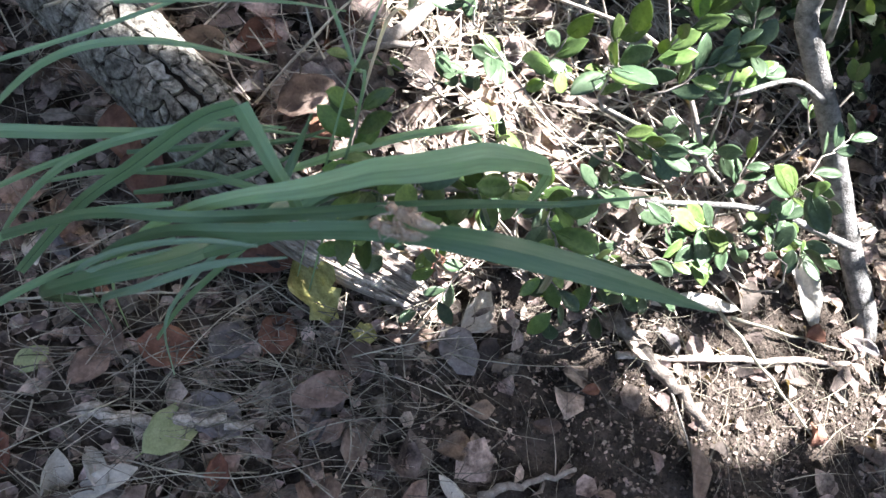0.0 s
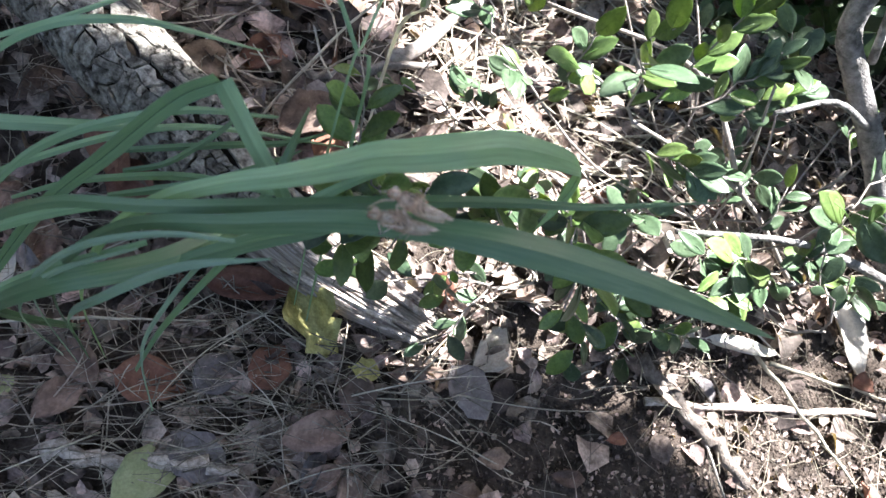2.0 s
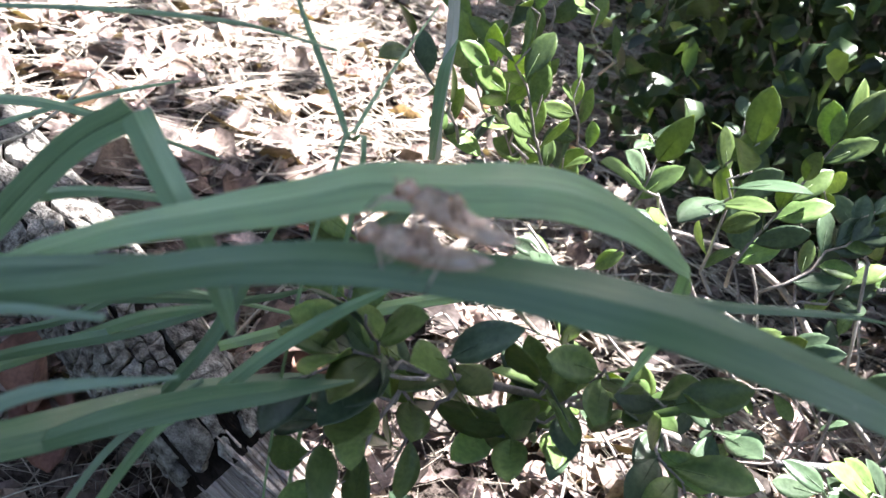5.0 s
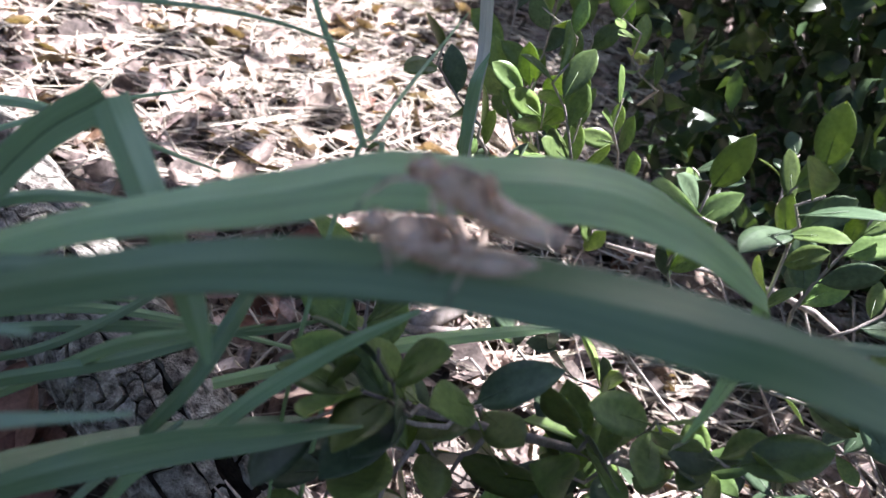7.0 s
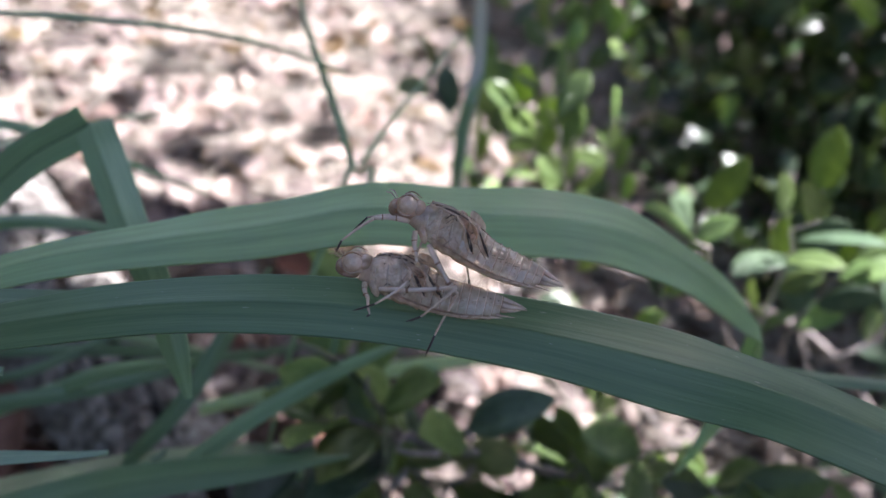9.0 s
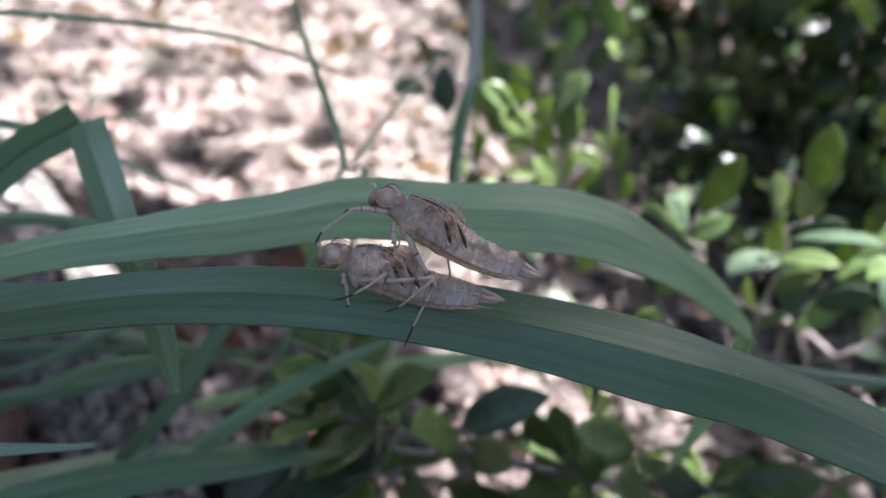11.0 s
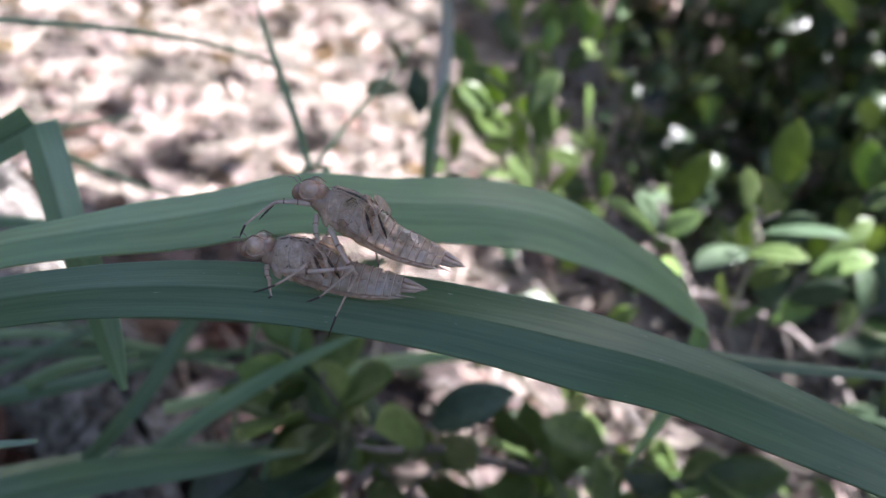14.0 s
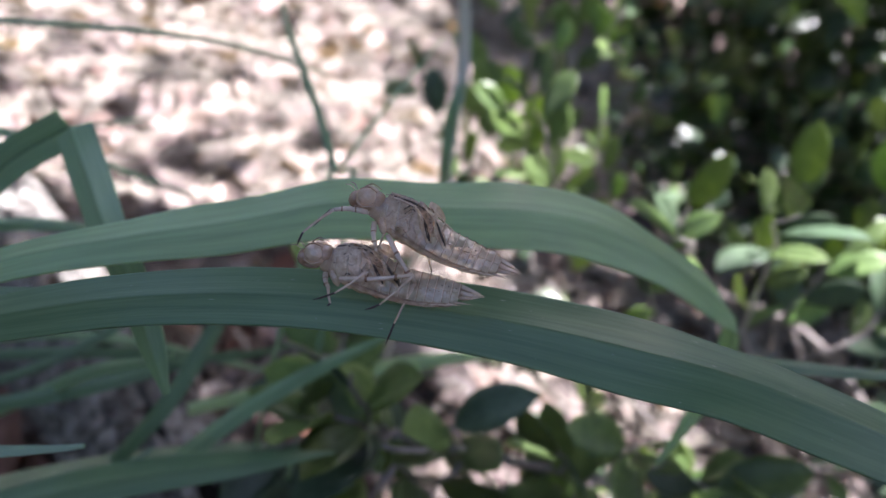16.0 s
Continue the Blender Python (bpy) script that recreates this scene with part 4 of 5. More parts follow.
    # broad leaves in the shade just below the long blades
    for k, (tip, n, size) in enumerate((((-0.021, 0.386, 0.335), 6, 0.040), ((0.004, 0.384, 0.300), 6, 0.042), ((0.035, 0.405, 0.330), 7, 0.040), ((0.062, 0.425, 0.265), 7, 0.044), ((0.085, 0.425, 0.315), 7, 0.038), ((0.121, 0.437, 0.335), 8, 0.042), ((0.105, 0.450, 0.250), 7, 0.042), ((0.16, 0.47, 0.29), 7, 0.04), ((0.160, 0.540, 0.43), 7, 0.038), ((0.102, 0.535, 0.405), 4, 0.034))):
        root = Vector(tip) + Vector((0.05 - 0.02 * (k % 3), 0.06, -0.07))
        sprig(shrub, root, tip, n, size * 1.12, 0.75, seed=400 + k, up=(-0.1, -0.5, 0.8))
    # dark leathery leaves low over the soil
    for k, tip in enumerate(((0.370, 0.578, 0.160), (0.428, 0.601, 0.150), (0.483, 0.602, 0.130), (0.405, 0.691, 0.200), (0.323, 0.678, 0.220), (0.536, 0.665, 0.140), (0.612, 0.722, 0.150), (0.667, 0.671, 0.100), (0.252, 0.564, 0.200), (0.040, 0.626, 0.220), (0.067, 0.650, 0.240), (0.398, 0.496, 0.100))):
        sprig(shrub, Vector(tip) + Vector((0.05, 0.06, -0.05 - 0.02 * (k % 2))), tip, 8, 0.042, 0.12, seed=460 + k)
    # sunlit sprays behind the tall stalk
    for k, tip in enumerate(((-0.077, 0.616, 0.40), (-0.023, 0.70, 0.37), (0.010, 0.68, 0.375), (-0.03, 0.78, 0.41), (0.045, 0.74, 0.37), (-0.005, 0.64, 0.42), (0.03, 0.80, 0.43))):
        root = Vector(tip) + Vector((0.05, 0.07 - 0.02 * (k % 3), -0.11))
        sprig(shrub, root, tip, 10, 0.036, 0.92, seed=430 + k, up=(-0.1, -0.55, 0.75), spread=0.75)
    rnd = random.Random(90)
    for k in range(16):
        x, y = rnd.uniform(0.05, 0.62), rnd.uniform(0.52, 1.02)
        z = rnd.uniform(0.05, 0.3) * (1.1 - abs(x - 0.3))
        d = Vector((rnd.gauss(-0.02, 0.05), rnd.gauss(0.0, 0.05), rnd.uniform(0.03, 0.1)))
        sprig(shrub, (x, y, z), (x + d.x, y + d.y, z + d.z), 8, 0.038, 0.2, seed=200 + k)
        part("twig", tube(bmesh.new(), spline([(x, y, z), (x * 0.6 + 0.2, y * 0.6 + 0.27, z * 0.5), (0.45 + rnd.gauss(0, 0.12), 0.72 + rnd.gauss(0, 0.12), 0.0)], 8), 0.0017, 5, 0.2), TWIG, shrub)
    # low leaves filling the shade beneath
    for k in range(16):
        x, y, z = rnd.uniform(0.0, 0.42), rnd.uniform(0.44, 0.78), rnd.uniform(0.03, 0.15)
        d = Vector((rnd.gauss(-0.03, 0.05), rnd.gauss(-0.02, 0.05), rnd.uniform(0.02, 0.07)))
        sprig(shrub, (x, y, z), (x + d.x, y + d.y, z + d.z), 7, 0.036, 0.3, seed=300 + k)
        part("twig", tube(bmesh.new(), spline([(x, y, z), (x * 0.7 + 0.1, y * 0.7 + 0.2, z * 0.6), (0.3 + rnd.gauss(0, 0.12), 0.66 + rnd.gauss(0, 0.08), 0.0)], 8), 0.0016, 5, 0.2), TWIG, shrub)
    return shrub


build_shrubs()


# ---- the small grey trunk ----
def build_trunk():
    bm = bmesh.new()
    pts = spline([(0.86, 0.63, -0.03), (0.818, 0.666, 0.02), (0.734, 0.758, 0.07), (0.669, 0.801, 0.12), (0.574, 0.845, 0.2), (0.496, 0.865, 0.26), (0.434, 0.884, 0.33), (0.44, 0.95, 0.5), (0.5, 1.1, 0.8), (0.56, 1.2, 1.3)], 40)
    tube(bm, pts, [0.019 - 0.00016 * i for i in range(41)], 14, 0.08)
    tree = tagged(new("small_tree"), "slender leaning tree trunk with smooth pale grey bark", "tree")
    part("trunk", bm, GREYBARK, tree)
    for k, (a, b, r) in enumerate((((0.55, 0.84, 0.22), (0.36, 0.70, 0.30), 0.005), ((0.72, 0.72, 0.1), (0.35, 0.62, 0.14), 0.007), ((0.5, 0.88, 0.28), (0.33, 0.83, 0.55), 0.006))):
        part("branch", tube(bmesh.new(), spline([a, ((a[0] + b[0]) / 2, (a[1] + b[1]) / 2 + 0.02, (a[2] + b[2]) / 2 + 0.015), b], 8), [r * (1 - 0.06 * i) for i in range(9)], 7, 0.2), GREYBARK, tree)
    return tree


build_trunk()


# ---- other grass: thin blades and tall stalks ----
def tuft(label, base, blades, m=(BLADE, MIDRIB, BLADE, BLADEPALE)):
    t = tagged(new("grass_tuft"), label, "grass", "grass tufts")
    t.location = base
    inv = Matrix.Translation(-Vector(base))
    for pts, half, side in blades:
        bm = blade(pts, half, side, n=30)
        bm.transform(inv)
        part("blade", bm, m, t)
    return t


tuft("tall grass stalk with a bleached upper half", (-0.05, 0.66, 0.0), [
    ([(-0.065, 0.628, 0.461), (-0.058, 0.627, 0.441), (-0.050, 0.621, 0.414), (-0.046, 0.611, 0.399), (-0.043, 0.608, 0.376), (-0.038, 0.602, 0.350), (-0.033, 0.611, 0.310), (-0.055, 0.67, 0.2), (-0.05, 0.66, 0.0)], (0.0035, 0.0042, 0.0042, 0.0040, 0.0036, 0.0034, 0.003, 0.0025, 0.0015), (1, 0.3, 0.2))], (BLEACHED, BLADE, BLEACHED, BLEACHED))
tuft("green sheath blade round the tall stalk", (-0.045, 0.64, 0.0), [
    ([(-0.044, 0.615, 0.413), (-0.045, 0.601, 0.399), (-0.043, 0.598, 0.380), (-0.039, 0.594, 0.356), (-0.035, 0.604, 0.318)], (0.0005, 0.0035, 0.0042, 0.0035, 0.0025), (1, 0.3, 0.2))])
tuft("thin crossing green grass blades", (-0.02, 0.36, 0.0), [
    ([(-0.120, 0.487, 0.464), (-0.107, 0.475, 0.454), (-0.091, 0.463, 0.442), (-0.074, 0.450, 0.429), (-0.059, 0.437, 0.417), (-0.045, 0.425, 0.407), (-0.03, 0.37, 0.2), (-0.02, 0.37, 0.0)], (0.0008, 0.0014, 0.0017, 0.0017, 0.0016, 0.0014, 0.0012, 0.0008), (1, 0.3, 0.2)),
    ([(-0.054, 0.561, 0.451), (-0.058, 0.524, 0.436), (-0.059, 0.480, 0.426), (-0.058, 0.445, 0.419), (-0.059, 0.426, 0.410), (-0.05, 0.375, 0.3), (-0.04, 0.38, 0.0)], (0.0003, 0.0008, 0.0011, 0.0012, 0.0011, 0.0009, 0.0006), (1, 0.3, 0.2))])
tuft("long green grass blades spreading over the litter", (-0.34, 0.28, 0.0), [
    ([(-0.36, 0.30, 0.25), (-0.29, 0.36, 0.36), (-0.22, 0.40, 0.39), (-0.13, 0.44, 0.37)], (0.003, 0.0035, 0.003, 0.0006), (-0.2, 0.8, 0.4)),
    ([(-0.42, 0.30, 0.22), (-0.33, 0.31, 0.30), (-0.24, 0.34, 0.32), (-0.15, 0.40, 0.30)], (0.005, 0.006, 0.005, 0.0006), (-0.2, 0.8, 0.4)),
    ([(-0.40, 0.20, 0.10), (-0.32, 0.23, 0.22), (-0.23, 0.27, 0.30), (-0.15, 0.29, 0.36)], (0.003, 0.004, 0.004, 0.002), (-0.3, 0.8, 0.4)),
    ([(-0.36, 0.14, 0.05), (-0.30, 0.18, 0.18), (-0.22, 0.23, 0.28), (-0.14, 0.27, 0.34)], (0.003, 0.0035, 0.0035, 0.002), (-0.3, 0.8, 0.4)),
    ([(-0.38, 0.28, 0.15), (-0.28, 0.33, 0.25), (-0.18, 0.40, 0.28), (-0.05, 0.46, 0.26)], (0.0025, 0.003, 0.003, 0.0006), (-0.2, 0.8, 0.4))])
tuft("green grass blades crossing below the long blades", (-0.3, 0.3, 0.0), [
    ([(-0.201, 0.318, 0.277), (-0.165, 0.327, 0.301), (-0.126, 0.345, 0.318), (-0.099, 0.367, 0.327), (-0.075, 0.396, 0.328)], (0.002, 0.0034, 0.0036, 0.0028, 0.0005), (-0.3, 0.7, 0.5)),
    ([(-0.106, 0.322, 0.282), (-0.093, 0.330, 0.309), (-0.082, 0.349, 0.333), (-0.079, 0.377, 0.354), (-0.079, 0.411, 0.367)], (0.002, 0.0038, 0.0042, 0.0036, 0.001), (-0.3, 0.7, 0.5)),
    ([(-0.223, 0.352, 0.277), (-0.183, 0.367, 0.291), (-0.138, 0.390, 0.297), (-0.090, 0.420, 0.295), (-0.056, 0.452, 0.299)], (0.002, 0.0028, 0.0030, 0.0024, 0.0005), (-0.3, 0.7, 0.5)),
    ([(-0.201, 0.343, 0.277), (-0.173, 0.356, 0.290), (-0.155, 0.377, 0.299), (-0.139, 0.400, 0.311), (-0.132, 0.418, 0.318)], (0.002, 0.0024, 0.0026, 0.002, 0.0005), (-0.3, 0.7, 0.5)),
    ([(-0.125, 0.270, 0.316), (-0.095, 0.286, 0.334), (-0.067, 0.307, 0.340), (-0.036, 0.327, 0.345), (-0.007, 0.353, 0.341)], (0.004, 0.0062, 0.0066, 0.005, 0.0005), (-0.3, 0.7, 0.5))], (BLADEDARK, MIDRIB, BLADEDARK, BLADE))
tuft("long thin grass blade above the log", (-0.42, 0.36, 0.0), [
    ([(-0.235, 0.39, 0.44), (-0.18, 0.415, 0.45), (-0.125, 0.44, 0.455), (-0.08, 0.46, 0.45)], (0.0013, 0.0015, 0.0012, 0.0005), (-0.2, 0.8, 0.4)),
    ([(-0.40, 0.345, 0.27), (-0.346, 0.381, 0.30), (-0.287, 0.422, 0.328), (-0.229, 0.465, 0.358), (-0.19, 0.50, 0.37)], (0.0015, 0.002, 0.0021, 0.0017, 0.0006), (-0.2, 0.8, 0.4))])


# ---- bushes behind ----
def bush_place(cx, cy, cz, rx, ry, rz):
    def f(r):
        u = Vector((r.gauss(0, 1), r.gauss(0, 1), r.gauss(0, 1))).normalized() * (r.random() ** 0.4)
        p = (cx + rx * u.x, cy + ry * u.y, cz + rz * u.z)
        return p if p[2] > 0.02 and noise.noise(Vector(p) * 6) > -0.25 else None
    return f


def bush(label, c, r, count, size, seed, twigs=14):
    b = tagged(new("bush"), label, "bush", "bushes behind the clearing")
    b.location = (c[0], c[1], 0)
    crown = leaf_field("crown", "", "", count, bush_place(*c, *r), size, BUSH, seed, 50.0, kind="")
    crown.parent = b
    crown.matrix_parent_inverse = Matrix.Translation((-c[0], -c[1], 0))
    rnd = random.Random(seed)
    for k in range(twigs):
        e = (rnd.uniform(-r[0], r[0]) * 0.8, rnd.uniform(-r[1], r[1]) * 0.8, c[2] + rnd.uniform(-0.2, 0.8) * r[2])
        s = (e[0] * 0.2, e[1] * 0.2, 0)
        part("twig", tube(bmesh.new(), spline([s, (e[0] * 0.5, e[1] * 0.6, e[2] * 0.6), e], 6), [0.006 - 0.0007 * i for i in range(7)], 5, 0.2), TWIG, b)


bush("dark green leafy bush with small oval leaves", (0.55, 1.35, 0.35), (0.55, 0.4, 0.42), 2600, 0.042, 41)
bush("dark green leafy bush with small oval leaves", (1.25, 1.25, 0.4), (0.5, 0.5, 0.5), 2200, 0.045, 42)
bush("tall dark bush closing the clearing", (0.7, 2.1, 0.6), (1.0, 0.5, 0.75), 3500, 0.055, 43)
bush("tall dark bush closing the clearing", (2.1, 1.6, 0.7), (0.8, 1.0, 0.8), 2600, 0.06, 44)
bush("shaded bush at the edge of the clearing", (-0.2, 3.0, 0.6), (1.2, 0.6, 0.8), 2600, 0.07, 45)
bush("shaded bush at the edge of the clearing", (-2.2, 2.6, 0.7), (1.0, 0.9, 0.9), 2400, 0.07, 46)
bush("shaded bush at the edge of the clearing", (2.0, 3.4, 0.9), (1.6, 0.8, 1.1), 2800, 0.08, 47)


bush("leafy bush standing behind the path", (-1.9, -1.6, 0.6), (1.1, 0.8, 0.8), 1500, 0.08, 48)
bush("leafy bush standing behind the path", (1.8, -1.8, 0.6), (1.2, 0.8, 0.8), 1500, 0.08, 49)
bush("leafy bush standing at the side", (3.2, 0.2, 0.7), (0.8, 1.2, 0.9), 1500, 0.08, 50)
bush("leafy bush standing at the side", (-3.2, 0.6, 0.7), (0.8, 1.2, 0.9), 1500, 0.08, 52)

# ring of added bushes that keeps low sky light off the clearing
for k in range(9):
    a = math.radians(15 + 40 * k)
    bush("tall leafy bush added to block low sky light", (0.2 + 4.7 * math.cos(a), 0.8 + 4.9 * math.sin(a), 1.1), (1.75, 1.75, 1.5), 2600, 0.15, 80 + k, 6)


# ---- the tree overhead, whose crown throws the dappled shade ----
GAPS = ((0.20, 0.545, 0.33, 0.14), (0.04, 0.405, 0.16, 0.105), (0.62, 0.55, 0.30, 0.2), (0.76, 0.88, 0.44, 0.27), (0.20, 0.80, 0.27, 0.2), (-0.62, 1.2, 0.58, 0.45), (-0.02, 1.03, 0.35, 0.24), (0.06, 0.77, 0.13, 0.10), (-0.09, 0.55, 0.16, 0.11),  (-0.36, 0.475, 0.12, 0.06), (-0.43, 0.60, 0.17, 0.09), (-0.185, 0.160, 0.045, 0.035), (-0.003, 0.192, 0.03, 0.03), (0.05, 1.3, 0.34, 0.2), (-0.25, 1.5, 0.35, 0.3), (-0.75, 1.7, 0.55, 0.42))


def crown_place(r):
    z = r.uniform(2.3, 3.1)
    x, y = r.uniform(-2.8, 3.0), r.uniform(-2.4, 3.0)
    if ((x - 0.1) / 2.1) ** 2 + ((y - 0.35) / 2.05) ** 2 > 1 + 0.5 * noise.noise(Vector((x, y, 7)) * 1.3):
        return None
    q = SUN * (z / SUN.z)
    for gx, gy, rx, ry in GAPS:
        d = ((x - gx) / rx) ** 2 + ((y - gy) / ry) ** 2
        if d < 1 + 0.4 * noise.noise(Vector((x, y, gx)) * 12) and r.random() < 0.978:
            return None
    return x + q.x, y + q.y, z


def build_overhead():
    t = tagged(new("overhanging_tree"), "broad leafy tree crown overhanging the clearing", "tree")
    base = Vector((-2.6, -1.2, 0))
    t.location = base
    crown = leaf_field("crown", "", "", 52000, crown_place, 0.085, BUSH, 51, 25.0, kind="", aspect=0.55)
    crown.parent = t
    crown.matrix_parent_inverse = Matrix.Translation(-base)
    part("trunk", tube(bmesh.new(), spline([(0, 0, -0.1), (0.1, 0.1, 1.2), (0.4, 0.5, 2.2), (1.0, 1.2, 3.1)], 16), [0.12 - 0.004 * i for i in range(17)], 12, 0.1), GREYBARK, t)
    for e in ((3.6, 2.2, 3.3), (2.0, 4.0, 3.2), (4.4, 3.6, 3.2)):
        part("limb", tube(bmesh.new(), spline([(0.7, 0.85, 2.6), ((0.7 + e[0]) / 2, (0.85 + e[1]) / 2, 3.2), e], 12), [0.04 - 0.0028 * i for i in range(13)], 8, 0.15), GREYBARK, t)
    return t


build_overhead()


# ---- the two shed skins ----
SKIN_FORM = ((14.6, 3.4, -1.4, 2.2), (12.5, 4.4, -2.5, 3.0), (10.0, 5.0, -3.2, 3.7), (7.0, 5.1, -3.8, 4.1), (4.0, 4.7, -4.2, 4.3), (1.0, 3.5, -4.4, 4.4), (-3.0, 2.5, -4.4, 4.5), (-8.0, 2.3, -4.1, 4.2), (-12.6, 2.1, -3.3, 3.0), (-15.2, 1.6, -2.2, 1.7))


def skin_at(x):
    """Top, underside and half width of the skin at x, in millimetres."""
    xs = [-s[0] for s in SKIN_FORM]
    return [float(np.interp(-x, xs, [s[k] for s in SKIN_FORM])) for k in (1, 2, 3)]


def skin_point(x, th, swell=1.0):
    """A point on the skin's surface: th 0 is the far side margin, 90 degrees the back, 180 the near margin."""
    top, low, w = skin_at(x)
    keel = low + 0.22 * (top - low)
    s = math.sin(th)
    z = keel + ((top - keel) * abs(s) ** 0.9 if s > 0 else -(keel - low) * abs(s) ** 0.7) * swell
    return Vector((x, w * swell * math.cos(th) * (1.0 if s > 0 else 0.93), z)) * 0.001


def build_skin(label, m, seed, legs):
    """A shed dragonfly larva skin: x towards the head, z up its back, about 41 mm long."""
    skin = tagged(new("shed_skin"), label, "insect skin", "shed dragonfly skins")
    skin.matrix_world = m
    rnd = random.Random(seed)
    mm = 0.001

    def thread(name, pts, r, material, parent, sides=5, n=6, label=""):
        line = spline([tuple(p) for p in pts], n)
        return part(name, tube(bmesh.new(), line, [r * mm * (0.45 + 0.55 * math.sin(math.pi * (0.12 + 0.76 * i / n))) for i in range(n + 1)], sides, 0.3), material, parent, label)

    # head with bulging eyes, amber face and folded lip
    bm = bmesh.new()
    ball(bm, (16.6 * mm, 0, 1.6 * mm), (2.9 * mm, 3.5 * mm, 2.5 * mm), u=24, v=16)
    ball(bm, (14.6 * mm, 0, 2.4 * mm), (1.7 * mm, 3.1 * mm, 1.7 * mm), u=16, v=10)
    for v in bm.verts:
        v.co += v.co.normalized() * 0.00022 * noise.noise(v.co * 900 + Vector((seed, 0, 0)))
    head = part("head", bm, SHELLHEAD, skin, "pinkish tan hollow head")
    bm = ball(bmesh.new(), (19.0 * mm, 0, 0.6 * mm), (1.5 * mm, 2.5 * mm, 1.9 * mm), u=18, v=12)
    ball(bm, (17.6 * mm, 0, -0.7 * mm), (2.2 * mm, 2.1 * mm, 0.8 * mm), u=14, v=8)
    part("face", bm, SHELLBROWN, head, "reddish brown face and folded lip")
    for s in (1, -1):
        part("eye", ball(bmesh.new(), (16.7 * mm, s * 2.7 * mm, 2.5 * mm), (2.0 * mm, 1.45 * mm, 1.85 * mm), u=20, v=14), SHELLPALE, head, "clear empty eye")
        thread("brow", [(18.6 * mm, s * 2.9 * mm, 3.4 * mm), (17.2 * mm, s * 3.0 * mm, 4.6 * mm), (15.0 * mm, s * 2.9 * mm, 4.2 * mm)], 0.16, SHELLBROWN, head)
        thread("cheek_line", [(18.3 * mm, s * 3.5 * mm, 0.9 * mm), (16.6 * mm, s * 3.95 * mm, 0.45 * mm), (14.6 * mm, s * 3.6 * mm, 1.3 * mm)], 0.13, SHELLLIMB, head)
        thread("antenna", [(19.6 * mm, s * 1.2 * mm, 2.4 * mm), (20.8 * mm, s * 1.8 * mm, 3.2 * mm), (21.9 * mm, s * 2.4 * mm, 3.0 * mm)], 0.14, SHELLPALE, head)
    # collar and thorax, split and torn along the back
    bm = bmesh.new()
    rings = []
    for i in range(5):
        x = 15.0 - 0.75 * i
        rings.append([bm.verts.new(skin_point(min(x, 14.5), k * math.tau / 20, 0.93 + 0.1 * math.sin(i * 2.2) + rnd.uniform(-0.03, 0.03)) + Vector(((x - min(x, 14.5)) * mm, 0, 0))) for k in range(20)])
    for a, b in zip(rings[:-1], rings[1:]):
        for k in range(20):
            bm.faces.new((a[k], b[k], b[(k + 1) % 20], a[(k + 1) % 20]))
    part("collar", bm, SHELLTAN, skin)
    bm = bmesh.new()
    rings = []
    for i in range(23):
        x = 12.6 - 0.5 * i
        gape = 0.16 + 0.22 * math.sin(math.pi * i / 22)
        ring = []
        for k in range(27):
            th = math.pi / 2 + gape + (math.tau - 2 * gape) * k / 26
            edge = k in (0, 1, 25, 26)
            swell = 1 + 0.16 * noise.noise(Vector((x * 0.42, th * 1.6, seed * 2.3))) + 0.07 * noise.noise(Vector((x * 1.5, th * 4, seed))) + rnd.uniform(-0.012, 0.012) + (rnd.uniform(-0.02, 0.16) if edge else 0)
            ring.append(bm.verts.new(skin_point(x, th, swell)))
        rings.append(ring)
    for a, b in zip(rings[:-1], rings[1:]):
        for k in range(26):
            bm.faces.new((a[k], b[k], b[k + 1], a[k + 1]))
    thorax = part("thorax", bm, SHELL, skin, "crumpled tan thorax split open along the back")
    for s in (1, -1):
        for k in range(3):
            g = 0.2 + 0.12 * k
            pts = [skin_point(x, math.pi / 2 - s * (g + rnd.uniform(-0.05, 0.08)), 1.05 + rnd.uniform(-0.04, 0.06)) for x in (12.4, 10.4, 8.6, 6.8, 4.9, 3.0)]
            thread("torn_edge", pts, 0.2, (SHELLPALE, SHELLDARK, SHELLLIMB)[k], skin, n=12)
        for x, top in ((11.2, 2.2), (8.6, 1.6), (5.8, 0.8)):
            part("hip", ball(bmesh.new(), (x * mm, s * 3.3 * mm, -1.7 * mm), (0.85 * mm, 0.9 * mm, 1.9 * mm), Euler((0, 0.6, 0)).to_matrix(), u=14, v=10), SHELL, skin)
            thread("seam", [skin_point(x + 1.0, math.pi / 2 - s * 0.5, 1.04), skin_point(x + 0.5, math.pi / 2 - s * 1.1, 1.05), skin_point(x - 0.3, math.pi / 2 - s * 1.55, 1.05)], 0.17, SHELLPALE, skin)
    for k in range(9):
        x = 12.0 - 1.15 * k + rnd.uniform(-0.3, 0.3)
        s = rnd.choice((-1, 1))
        base = skin_point(x, math.pi / 2 - s * rnd.uniform(0.2, 0.45), 1.0)
        bm = bmesh.new()
        tip = base + Vector((rnd.uniform(-0.9, 0.5), -s * rnd.uniform(0, 0.7), rnd.uniform(0.5, 1.1))) * mm
        vs = [bm.verts.new(q) for q in (base + Vector((0.8, 0, -0.2)) * mm, base + Vector((-0.8, 0, -0.2)) * mm, tip + Vector((-0.25, 0, 0)) * mm, tip + Vector((0.3, 0.1, 0.1)) * mm)]
        bm.faces.new(vs)
        part("torn_flap", bm, SHELLTAN if k % 3 else SHELLBROWN, skin, smooth=False)
